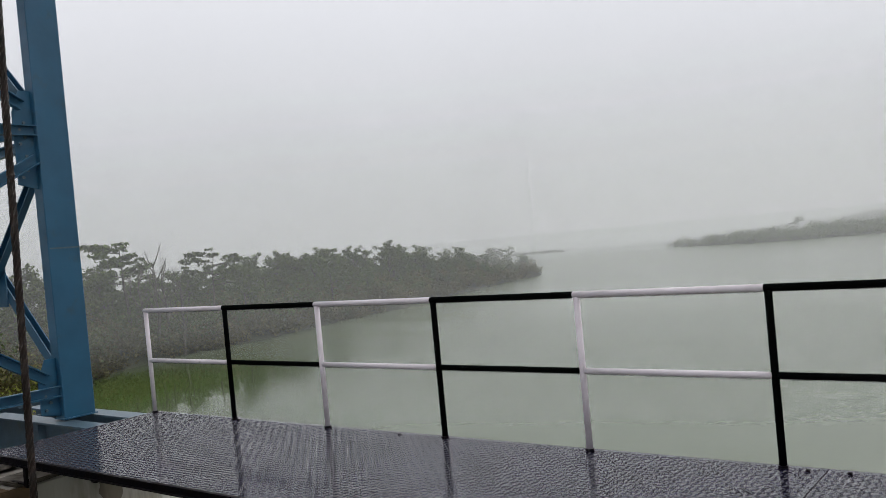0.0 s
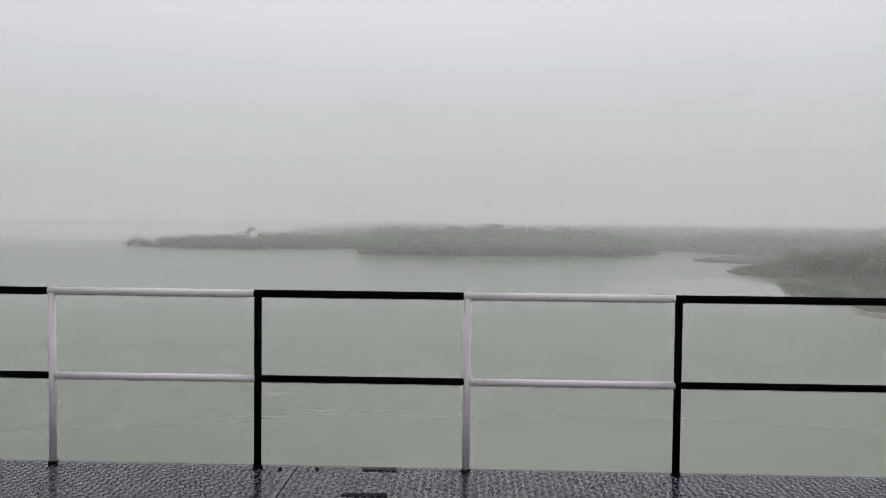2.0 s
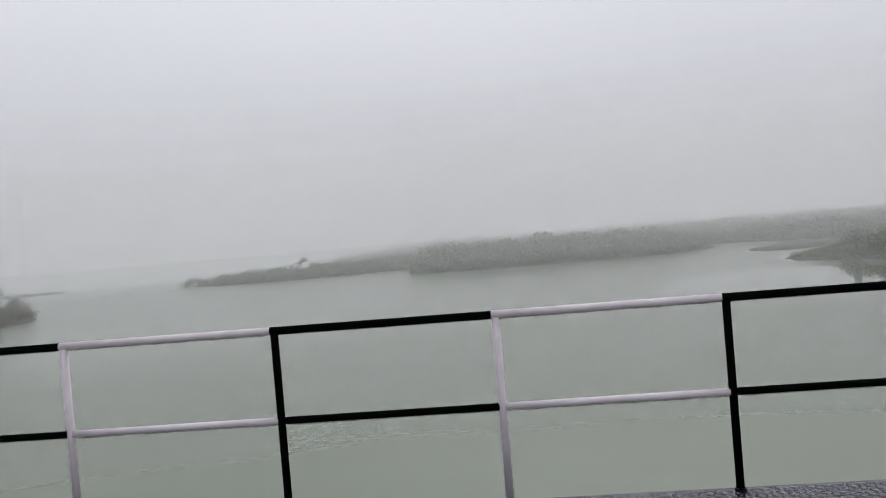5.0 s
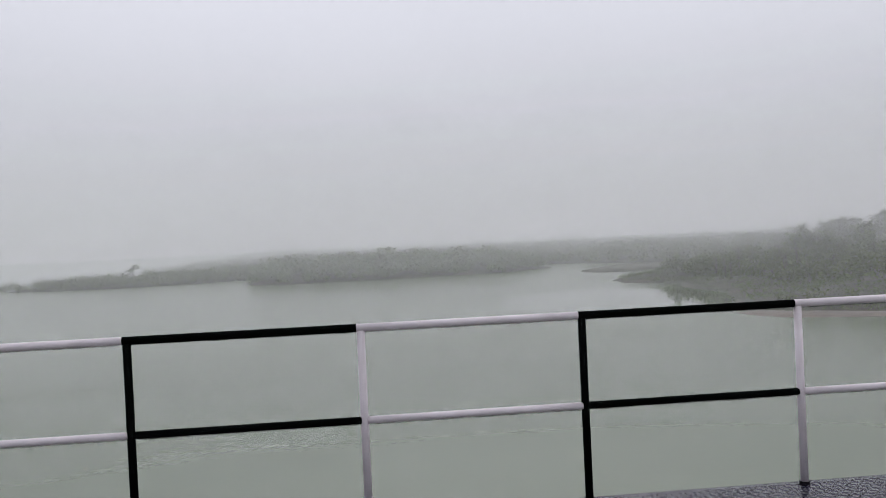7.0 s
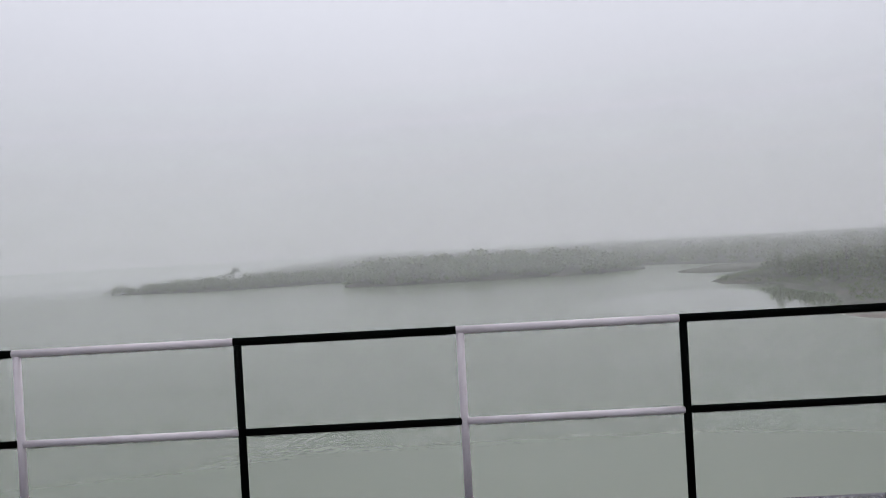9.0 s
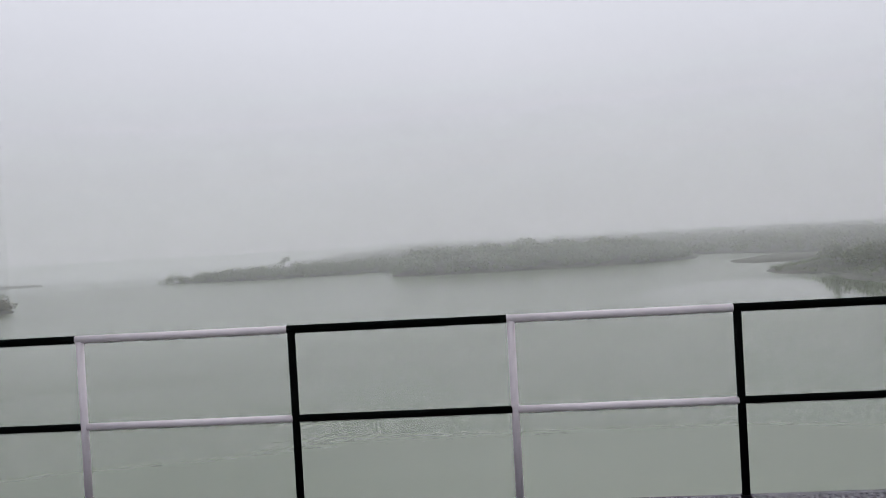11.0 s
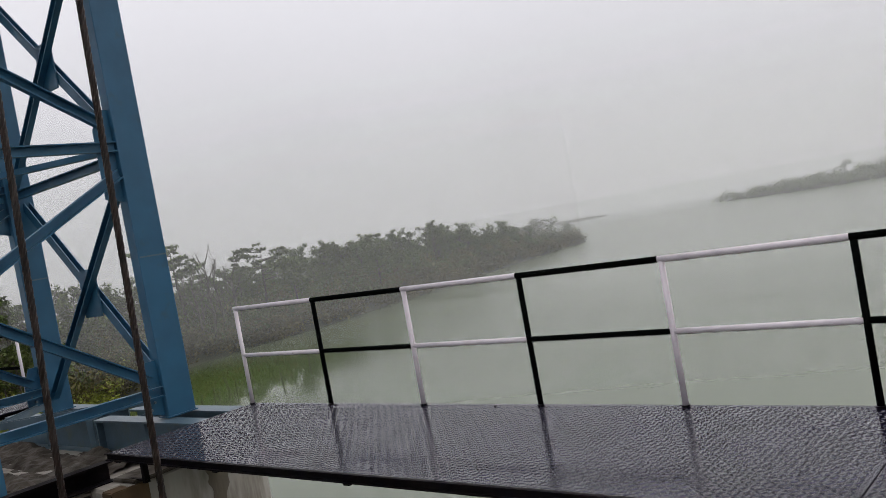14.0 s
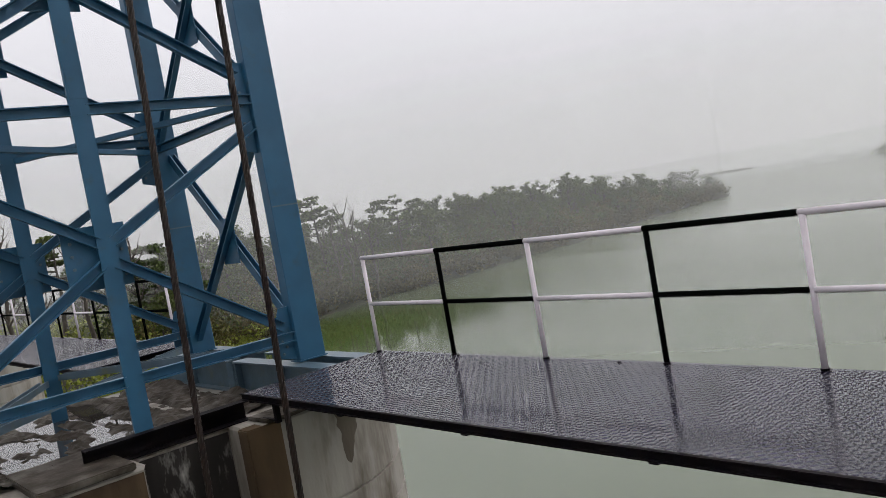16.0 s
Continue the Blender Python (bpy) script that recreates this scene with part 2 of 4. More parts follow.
def mist_material(name, density, low, top, centre=None, reach=0.0, floor=WATER):
    """Thin mist: a share of the light is scattered, the rest passes. Clear at the water, dense from low upwards, half gone at top."""
    m = bpy.data.materials.new(name)
    m.use_nodes = True
    n, l = m.node_tree.nodes, m.node_tree.links
    n.clear()
    out = n.new("ShaderNodeOutputMaterial")
    clear = n.new("ShaderNodeBsdfTransparent")
    dif = n.new("ShaderNodeBsdfDiffuse")
    dif.inputs['Color'].default_value = (0.97, 0.98, 0.98, 1)
    tra = n.new("ShaderNodeBsdfTranslucent")
    tra.inputs['Color'].default_value = (0.97, 0.98, 0.98, 1)
    half = n.new("ShaderNodeMixShader")
    half.inputs[0].default_value = 0.72
    l.new(dif.outputs[0], half.inputs[1])
    l.new(tra.outputs[0], half.inputs[2])
    geo = n.new("ShaderNodeNewGeometry")
    sep = n.new("ShaderNodeSeparateXYZ")
    l.new(geo.outputs['Position'], sep.inputs[0])
    nz = n.new("ShaderNodeTexNoise")
    nz.inputs['Scale'].default_value = 0.008
    nz.inputs['Detail'].default_value = 1
    l.new(geo.outputs['Position'], nz.inputs['Vector'])
    jit = n.new("ShaderNodeMath")
    jit.operation = 'MULTIPLY_ADD'
    jit.inputs[1].default_value = top * 0.4
    l.new(nz.outputs['Fac'], jit.inputs[0])
    l.new(sep.outputs['Z'], jit.inputs[2])
    up = n.new("ShaderNodeMapRange")
    up.interpolation_type = 'SMOOTHERSTEP'
    up.inputs['From Min'].default_value = floor
    up.inputs['From Max'].default_value = low
    l.new(sep.outputs['Z'], up.inputs[0])
    def sums(op, a, b):
        q = n.new("ShaderNodeMath")
        q.operation = op
        for k, w in enumerate((a, b)):
            if isinstance(w, (int, float)):
                q.inputs[k].default_value = w
            else:
                l.new(w, q.inputs[k])
        return q.outputs[0]

    # thins out upwards with a long soft tail
    rise = sums('MAXIMUM', sums('DIVIDE', jit.outputs[0], top), 0.0)
    dn = sums('DIVIDE', 1.0, sums('ADD', 1.0, sums('POWER', rise, 4.0)))
    mul = n.new("ShaderNodeMath")
    mul.operation = 'MULTIPLY'
    l.new(up.outputs[0], mul.inputs[0])
    l.new(dn, mul.inputs[1])
    mul2 = n.new("ShaderNodeMath")
    mul2.operation = 'MULTIPLY'
    mul2.inputs[1].default_value = density
    l.new(mul.outputs[0], mul2.inputs[0])
    amount = mul2.outputs[0]
    if centre:
        far = n.new("ShaderNodeVectorMath")
        far.operation = 'DISTANCE'
        far.inputs[1].default_value = centre
        l.new(geo.outputs['Position'], far.inputs[0])
        near = sums('POWER', sums('DIVIDE', far.outputs['Value'], reach), 2.0)
        fade = sums('POWER', 2.718, sums('MULTIPLY', near, -1.0))
        mul3 = n.new("ShaderNodeMath")
        mul3.operation = 'MULTIPLY'
        l.new(amount, mul3.inputs[0])
        l.new(fade, mul3.inputs[1])
        amount = mul3.outputs[0]
    ms = n.new("ShaderNodeMixShader")
    l.new(amount, ms.inputs[0])
    l.new(clear.outputs[0], ms.inputs[1])
    l.new(half.outputs[0], ms.inputs[2])
    l.new(ms.outputs[0], out.inputs[0])
    return m


# ---- mesh helpers ----
def mesh_of(name, verts, faces, mat, smooth=False, normals=None):
    me = bpy.data.meshes.new(name)
    me.from_pydata([tuple(v) for v in verts], [], [tuple(f) for f in faces])
    me.materials.append(mat)
    if smooth:
        me.polygons.foreach_set("use_smooth", [True] * len(me.polygons))
    me.update()
    if normals is not None:
        me.normals_split_custom_set_from_vertices(normals.tolist())
    return me


def part(name, data, parent=None, label=""):
    """One mesh object under a thing or under a part; data is a mesh, or (bmesh, material)."""
    if isinstance(data, tuple):
        bm, mat = data
        bmesh.ops.recalc_face_normals(bm, faces=bm.faces)
        me = bpy.data.meshes.new(name)
        bm.to_mesh(me)
        bm.free()
        me.materials.append(mat)
        data = me
    ob = new(name, data)
    if parent:
        ob.parent = parent
    if label:
        tagged(ob, label)
    return ob


def thing(name, label, category, at=(0, 0, 0), group="", kind=""):
    ob = new(name)
    ob.empty_display_size = 0.2
    ob.location = at
    return tagged(ob, label, category, group, kind)


def sweep(profile, p, q, up=(0, 0, 1), bm=None):
    """A bar of the given outline (side, up) from p to q."""
    bm = bm or bmesh.new()
    p, q, up = Vector(p), Vector(q), Vector(up)
    d = (q - p).normalized()
    side = d.cross(up)
    if side.length < 1e-4:
        side = d.cross(Vector((1, 0, 0)))
    side.normalize()
    u = side.cross(d).normalized()
    rings = [[bm.verts.new(o + side * a + u * b) for a, b in profile] for o in (p, q)]
    k = len(profile)
    for i in range(k):
        bm.faces.new((rings[0][i], rings[0][(i + 1) % k], rings[1][(i + 1) % k], rings[1][i]))
    bm.faces.new(rings[0][::-1])
    bm.faces.new(rings[1])
    return bm


def rect(w, h, b=0.0):
    x, y = w / 2, h / 2
    if not b:
        return [(-x, -y), (x, -y), (x, y), (-x, y)]
    return [(-x + b, -y), (x - b, -y), (x, -y + b), (x, y - b), (x - b, y), (-x + b, y), (-x, y - b), (-x, -y + b)]


def angle_section(w, h, t):
    x, y = w / 2, h / 2
    return [(-x, -y), (x, -y), (x, -y + t), (-x + t, -y + t), (-x + t, y), (-x, y)]


def i_section(w, h, tf, tw):
    x, y, s = w / 2, h / 2, tw / 2
    return [(-x, -y), (x, -y), (x, -y + tf), (s, -y + tf), (s, y - tf), (x, y - tf), (x, y), (-x, y), (-x, y - tf), (-s, y - tf), (-s, -y + tf), (-x, -y + tf)]


def channel_section(w, h, t):
    x, y = w / 2, h / 2
    return [(-x, -y), (x, -y), (x, -y + t), (-x + t, -y + t), (-x + t, y - t), (x, y - t), (x, y), (-x, y)]


def pipe(p, q, r, n=16):
    return sweep([(r * math.cos(2 * math.pi * i / n), r * math.sin(2 * math.pi * i / n)) for i in range(n)], p, q)


def smooth_sides(me):
    for f in me.polygons:
        f.use_smooth = len(f.vertices) == 4
    return me


def block(lo, hi, bevel=0.0, bm=None):
    bm = bm or bmesh.new()
    made = bmesh.ops.create_cube(bm, size=1)["verts"]
    c = [(a + b) / 2 for a, b in zip(lo, hi)]
    s = [b - a for a, b in zip(lo, hi)]
    for v in made:
        v.co = Vector([v.co[i] * s[i] + c[i] for i in range(3)])
    if bevel:
        bmesh.ops.bevel(bm, geom=list({e for v in made for e in v.link_edges}), offset=bevel, segments=2, affect='EDGES')
    return bm


def plate(corners, normal, thick):
    """A flat plate with the given corners, thick along normal."""
    bm = bmesh.new()
    nrm = Vector(normal).normalized() * thick
    a = [bm.verts.new(Vector(c)) for c in corners]
    b = [bm.verts.new(Vector(c) + nrm) for c in corners]
    k = len(a)
    bm.faces.new(a)
    bm.faces.new(b[::-1])
    for i in range(k):
        bm.faces.new((a[i], b[i], b[(i + 1) % k], a[(i + 1) % k]))
    return bm


# ---- lake ----
rng = np.random.default_rng(7)
ring_r = [0, 20, 60, 150, 400, 1000, 2600]
wv, wf = [(0, 0, WATER)], []
for r in ring_r[1:]:
    wv += [(r * math.cos(i * math.pi / 24), r * math.sin(i * math.pi / 24), WATER) for i in range(48)]
for i in range(48):
    wf.append((0, 1 + i, 1 + (i + 1) % 48))
for k in range(len(ring_r) - 2):
    for i in range(48):
        a, b = 1 + k * 48, 1 + (k + 1) * 48
        wf.append((a + i, b + i, b + (i + 1) % 48, a + (i + 1) % 48))
tagged(part("water", mesh_of("water", wv, wf, LAKE)), "calm green reservoir water under mist", "water", kind="structure")


# ---- land ----
def shore_distance(poly, pts):
    """Signed distance to the shore, positive inland."""
    poly = np.array(poly, float)
    nxt = np.roll(poly, -1, 0)
    best = np.full(len(pts), 1e9)
    inside = np.zeros(len(pts), bool)
    for a, b in zip(poly, nxt):
        ab = b - a
        t = np.clip(((pts - a) @ ab) / (ab @ ab), 0, 1)
        best = np.minimum(best, np.hypot(*(pts - a - t[:, None] * ab).T))
        cross = (a[1] > pts[:, 1]) != (b[1] > pts[:, 1])
        with np.errstate(divide='ignore', invalid='ignore'):
            xi = (b[0] - a[0]) * (pts[:, 1] - a[1]) / (b[1] - a[1]) + a[0]
        inside ^= cross & (pts[:, 0] < xi)
    return np.where(inside, best, -best)


def ripple(pts, s, k):
    x, y = pts[:, 0] / s, pts[:, 1] / s
    return (np.sin(x * 1.3 + k) * np.cos(y * 1.7 - k * 2) + 0.6 * np.sin(x * 2.9 - y * 2.1 + k * 3) + 0.3 * np.sin(x * 6.1 + y * 5.3 + k)) / 1.9


LANDS = {}


def land(name, label, poly, height, steep, step, mat, k):
    def level(pts):
        sd = shore_distance(poly, pts) + ripple(pts, 9, k) * min(2.5, step * 0.6)
        up = height * (1 - np.exp(-np.maximum(sd, 0) * steep / height))
        return WATER + np.where(sd > 0, up + 0.12 + ripple(pts, 14, k + 1) * 0.25 * np.minimum(sd / 6, 1) * height / 4, np.maximum(sd * 0.5, -3))
    poly_a = np.array(poly, float)
    lo, hi = poly_a.min(0) - step * 2, poly_a.max(0) + step * 2
    nx, ny = (int((hi[i] - lo[i]) / step) + 1 for i in (0, 1))
    gx, gy = np.meshgrid(lo[0] + np.arange(nx) * step, lo[1] + np.arange(ny) * step, indexing='ij')
    pts = np.stack([gx.ravel(), gy.ravel()], 1)
    z = level(pts)
    idx = np.arange(nx * ny).reshape(nx, ny)
    quads = np.stack([idx[:-1, :-1], idx[1:, :-1], idx[1:, 1:], idx[:-1, 1:]], -1).reshape(-1, 4)
    quads = quads[(z[quads] > WATER - 1.5).any(1)]
    used, inv = np.unique(quads, return_inverse=True)
    verts = np.column_stack([pts, z])[used]
    ob = part(name, mesh_of(name, verts, inv.reshape(quads.shape), mat, True))
    LANDS[name] = (poly, level)
    return tagged(ob, label, "land", kind="structure")


PEN = [(-127, 218), (-117, 170), (-107, 123), (-100, 84), (-98, 60), (-84, 41), (-62, 27), (-48, 8), (-44, -14), (-46, -50),
       (-190, -60), (-260, 60), (-230, 160), (-150, 215)]
RIGHT = [(75, 223), (73.5, 211), (79, 204), (83, 196), (81.5, 185), (80, 176), (84, 172), (78, 152), (68, 131), (65, 122), (69, 114), (79, 108.5),
         (110, 97), (170, 84), (330, 70), (340, 330), (220, 318), (150, 300), (123, 276), (113, 264), (96, 249), (81, 235)]
SPIT = [(81, 286), (84, 272), (93, 269), (106, 277), (121, 285), (150, 302), (150, 330), (104, 319), (90, 302)]
MUDBAR = [(63.5, 124), (64, 117.5), (68, 112), (74, 107.7), (79, 106), (105, 96.5), (140, 87), (140, 91), (106, 102), (84, 110), (72, 118), (66, 125)]
ISLE = [(-37, 313), (-21, 303), (0, 305), (30, 307), (60, 311), (80, 332), (86, 350), (60, 368), (0, 378), (-38, 350)]
ISLE_BACK = [(-148, 360), (-112, 350), (-88, 345), (-66, 355), (-45, 363), (40, 388), (120, 398), (130, 440), (-20, 440), (-105, 386)]
HILLS = [(-120, 470), (-40, 414), (10, 396), (56, 390), (96, 374), (114, 344), (150, 338), (240, 345), (340, 330), (470, 330), (700, 420), (560, 800), (120, 860), (-60, 640)]
FAR = [(-310, 366), (-264, 396), (-230, 416), (-236, 427), (-276, 412), (-322, 384)]
land("ground_peninsula", "low wooded peninsula bank of wet earth and scrub", PEN, 5.0, 0.55, 4.0, EARTH, 1)
land("ground_bank", "misty wooded bank with a bare low spit", RIGHT, 8.0, 0.16, 3.2, EARTH, 2)
land("ground_spit", "low grey grassy spit in the lake", SPIT, 1.0, 0.2, 3.0, EARTH, 3)
land("ground_mudbar", "narrow bare brown mud bar", MUDBAR, 0.5, 0.2, 1.6, MUD, 4)
land("ground_isle", "wooded islet in the mist", ISLE, 5.0, 0.30, 5.0, EARTH, 5)
land("ground_isle_back", "long low island with scrub and one taller tree", ISLE_BACK, 2.3, 0.2, 6.0, EARTH, 6)
land("ground_hills", "hill slopes almost lost in mist", HILLS, 9.5, 0.16, 12.0, EARTH, 7)
land("ground_far_shore", "far low strip of land in mist", FAR, 1.3, 0.3, 3.0, EARTH, 8)

# ---- mist over the lake ----
def mist(radius, density, low, top, arc=(0, 360), centre=None, reach=0.0, floor=WATER):
    n = max(12, int((arc[1] - arc[0]) / 3.75))
    v, f = [], []
    for i in range(n):
        a = radians(arc[0] + (arc[1] - arc[0]) * i / n)
        c, s = math.cos(a), math.sin(a)
        v += [(EYE[0] + radius * c, EYE[1] + radius * s, WATER + 0.05), (EYE[0] + radius * c, EYE[1] + radius * s, top * 5)]
    for i in range(n if arc[1] - arc[0] == 360 else n - 1):
        j = (i + 1) % n
        f.append((2 * i, 2 * j, 2 * j + 1, 2 * i + 1))
    ob = part("backdrop_mist", mesh_of("mist", v, f, mist_material("drifting_mist", density, low, top, centre, reach, floor), True))
    return tagged(ob, "pale grey mist hanging over the lake", "mist", kind="structure")


mist(100, 0.20, -5, 16)
mist(236, 0.235, -3, 40)
# a drift that thickens upwards round the wooded bank
mist(168, 0.245, 5, 40, (-40, 130), (116, 160, 0), 90)
# the cloud that lies on the hills and shuts off the far end of the lake
mist(396, 0.245, 0, 60)
mist(428, 0.245, -2, 66, floor=WATER - 3)
mist(466, 0.245, -6, 74, floor=WATER - 8)
mist(505, 0.245, -8, 80, floor=WATER - 12)


# ---- vegetation ----
def limb(verts, faces, p, q, r0, r1, n=6):
    p, q = np.array(p, float), np.array(q, float)
    d = q - p
    d /= np.linalg.norm(d) + 1e-9
    s = np.cross(d, (0, 0, 1.0) if abs(d[2]) < 0.9 else (1.0, 0, 0))
    s /= np.linalg.norm(s)
    u = np.cross(s, d)
    base = len(verts)
    for o, r in ((p, r0), (q, r1)):
        for i in range(n):
            a = 2 * math.pi * i / n
            verts.append(o + r * (s * math.cos(a) + u * math.sin(a)))
    for i in range(n):
        faces.append((base + i, base + (i + 1) % n, base + n + (i + 1) % n, base + n + i))


def leaf_quads(centres, size, rg):
    """One small bent leaf spray for each centre, turned at random."""
    k = len(centres)
    a = rg.normal(size=(k, 3))
    a /= np.linalg.norm(a, axis=1)[:, None]
    b = np.cross(a, rg.normal(size=(k, 3)))
    b /= np.linalg.norm(b, axis=1)[:, None] + 1e-9
    s = size * rg.uniform(0.6, 1.4, (k, 1))
    a, b = a * s, b * s * 0.7
    v = np.stack([centres - a, centres + b * 0.8 - a * 0.1, centres + a, centres - b * 0.8 + a * 0.15], 1).reshape(-1, 3)
    f = np.arange(4 * k).reshape(k, 4)
    return v, f


def outward(off, rg):
    """Leaf blades that face away from the middle of their clump and upwards, four corners each."""
    d = off / (np.linalg.norm(off, axis=1)[:, None] + 1e-9) + np.array((0, 0, 0.35)) + rg.normal(0, 0.25, off.shape)
    d /= np.linalg.norm(d, axis=1)[:, None]
    return np.repeat(d, 4, 0)


def make_tree(style, height, seed):
    """Trunk with forking limbs, and a crown of leaf sprays round the limb ends."""
    rg = np.random.default_rng(seed)
    tv, tf, ends = [], [], []
    lean = rg.normal(0, 0.05, 2)
    fork = {'spreading': 0.35, 'umbrella': 0.55, 'slender': 0.3, 'bare': 0.3}[style] * height
    pts = [np.array((lean[0] * z, lean[1] * z, z)) + np.array((*rg.normal(0, 0.012 * height, 2), 0)) * (z > 0) for z in np.linspace(-0.4, height * 0.92, 6)]
    r = 0.024 * height
    for i in range(5):
        limb(tv, tf, pts[i], pts[i + 1], r * (1 - i / 6), r * (1 - (i + 1) / 6), 7)
    count = {'spreading': 13, 'umbrella': 11, 'slender': 10, 'bare': 16}[style]
    for i in range(count):
        z = fork + (height * 0.92 - fork) * (i + rg.uniform(0, 1)) / count
        t = np.clip((z + 0.4) / (height * 0.92 + 0.4) * 5, 0, 4.99)
        o = pts[int(t)] + (pts[int(t) + 1] - pts[int(t)]) * (t - int(t))
        a = rg.uniform(0, 2 * math.pi)
        rel = (z - fork) / (height - fork)
        if style == 'spreading':
            reach, rise = height * 0.34 * (1 - 0.55 * rel) * rg.uniform(0.6, 1.1), height * 0.12 * rg.uniform(0.4, 1.4)
        elif style == 'umbrella':
            reach, rise = height * 0.40 * rg.uniform(0.5, 1.1) * (1 - 0.25 * rel), height * 0.05
        elif style == 'slender':
            reach, rise = height * 0.15 * rg.uniform(0.6, 1.2), height * 0.10
        else:
            reach, rise = height * 0.20 * (1 - 0.5 * rel) * rg.uniform(0.6, 1.1), height * 0.2 * rg.uniform(0.6, 1.2)
        mid = o + np.array((math.cos(a) * reach * 0.5, math.sin(a) * reach * 0.5, rise * 0.35))
        end = o + np.array((math.cos(a + 0.3) * reach, math.sin(a + 0.3) * reach, rise))
        limb(tv, tf, o, mid, r * 0.34, r * 0.22, 5)
        limb(tv, tf, mid, end, r * 0.22, r * 0.07, 4)
        ends += [end, mid * 0.45 + end * 0.55]
        for _ in range(2 if style != 'bare' else 4):
            e2 = (mid if rg.random() < 0.4 else end) + rg.normal(0, 1, 3) * np.array((0.08, 0.08, 0.05)) * height + np.array((0, 0, 0.03 * height))
            limb(tv, tf, mid * 0.4 + end * 0.6, e2, r * 0.1, r * 0.03, 3)
            ends.append(e2)
    ends.append(pts[-1])
    trunk = mesh_of("trunk", tv, tf, BARK, True)
    if style == 'bare':
        return trunk, None
    cs, offs = [], []
    flat = {'spreading': 0.75, 'umbrella': 0.28, 'slender': 0.9}[style]
    size = height * {'spreading': 0.075, 'umbrella': 0.075, 'slender': 0.06}[style]
    for c in ends:
        k = int(rg.integers(22, 54))
        off = rg.normal(0, 1, (k, 3))
        off /= np.linalg.norm(off, axis=1)[:, None] / rg.uniform(0.3, 1.0, (k, 1)) ** 0.6
        cs.append(c + off * size * rg.uniform(0.7, 1.35) * np.array((1, 1, flat)))
        offs.append(off)
    cs = np.concatenate(cs)
    v, f = leaf_quads(cs, height * 0.021, rg)
    return trunk, mesh_of("crown", v, f, LEAF, normals=outward(np.concatenate(offs), rg))


TREES = [(s, *make_tree(s, h, k)) for k, (s, h) in enumerate(
    [('spreading', 8.5), ('spreading', 7.5), ('umbrella', 9.0), ('slender', 9.0), ('spreading', 9.0), ('slender', 7.5), ('umbrella', 8.0), ('bare', 8.5), ('bare', 7.5)])]
TREE_TEXT = {'spreading': "leafy spreading tree on the lake bank in mist", 'umbrella': "flat-topped layered tree above the lake bank",
             'slender': "slender upright tree on the lake bank", 'bare': "leafless grey tree standing in the scrub"}


def plant(style_i, x, y, z, scale, turn):
    style, trunk, crown = TREES[style_i]
    t = thing("bare_tree" if crown is None else "tree", TREE_TEXT[style], "tree", group="trees on the bank")
    t.matrix_basis = pose(x, y, z, 0, 0, turn) @ Matrix.Diagonal((scale, scale, scale * rng.uniform(0.9, 1.12), 1))
    part("trunk", trunk, t)
    if crown:
        part("crown", crown, t)


def scatter(name, count, box, lo, hi, seed):
    """Places on a land whose distance to the shore lies between lo and hi."""
    rg = np.random.default_rng(seed)
    poly, level = LANDS[name]
    got = np.zeros((0, 2))
    while len(got) < count:
        p = np.column_stack([rg.uniform(box[0], box[1], 4000), rg.uniform(box[2], box[3], 4000)])
        d = shore_distance(poly, p)
        got = np.vstack([got, p[(d > lo) & (d < hi)]])
    got = got[:count]
    return np.column_stack([got, level(got)])


def woods(name, label, places, size, seed, mat, per=34, tall=1.0, leaf=None):
    """Scrub or far trees that nobody could count: many leaf sprays in uneven clumps, on short stems."""
    rg = np.random.default_rng(seed)
    k = len(places)
    s = size * rg.uniform(0.5, 1.4, k) ** 1.2
    off = rg.normal(0, 1, (k, per, 3))
    off /= np.linalg.norm(off, axis=2)[:, :, None] / rg.uniform(0.15, 1.0, (k, per, 1)) ** 0.45
    off *= np.array((1, 1, tall * 0.8)) * s[:, None, None] * 0.5
    lump = rg.normal(0, 0.22, (k, 1, 3)) * s[:, None, None]
    c = places[:, None, :] + off + lump * np.array((1, 1, 0.3)) + np.array((0, 0, 0.36 * tall)) * s[:, None, None]
    v, f = leaf_quads(c.reshape(-1, 3), leaf or size * 0.09, rg)
    ob = part(name, mesh_of(name, v, f, mat, normals=outward(off.reshape(-1, 3), rg)))
    return tagged(ob, label, "vegetation", kind="stuff")


# trees on the peninsula: a belt behind the scrub, smaller towards the tip
for x, y, z in scatter("ground_peninsula", 150, (-175, -70, 25, 165), 5, 30, 11):
    plant(int(rng.choice([0, 1, 4, 0, 4, 2, 3, 5, 6, 7, 8])), x, y, z - 0.2, rng.uniform(0.58, 1.02), rng.uniform(0, 360))
for x, y, z in scatter("ground_peninsula", 60, (-180, -108, 150, 214), 2, 16, 12):
    plant(int(rng.choice([3, 5, 0, 1, 3, 5, 4, 6])), x, y, z - 0.2, rng.uniform(0.45, 0.8), rng.uniform(0, 360))
for x, y, z in scatter("ground_peninsula", 46, (-120, -44, -45, 40), 6, 40, 13):
    plant(int(rng.choice([7, 8, 7, 8, 0, 6, 3, 5])), x, y, z - 0.2, rng.uniform(0.7, 1.2), rng.uniform(0, 360))
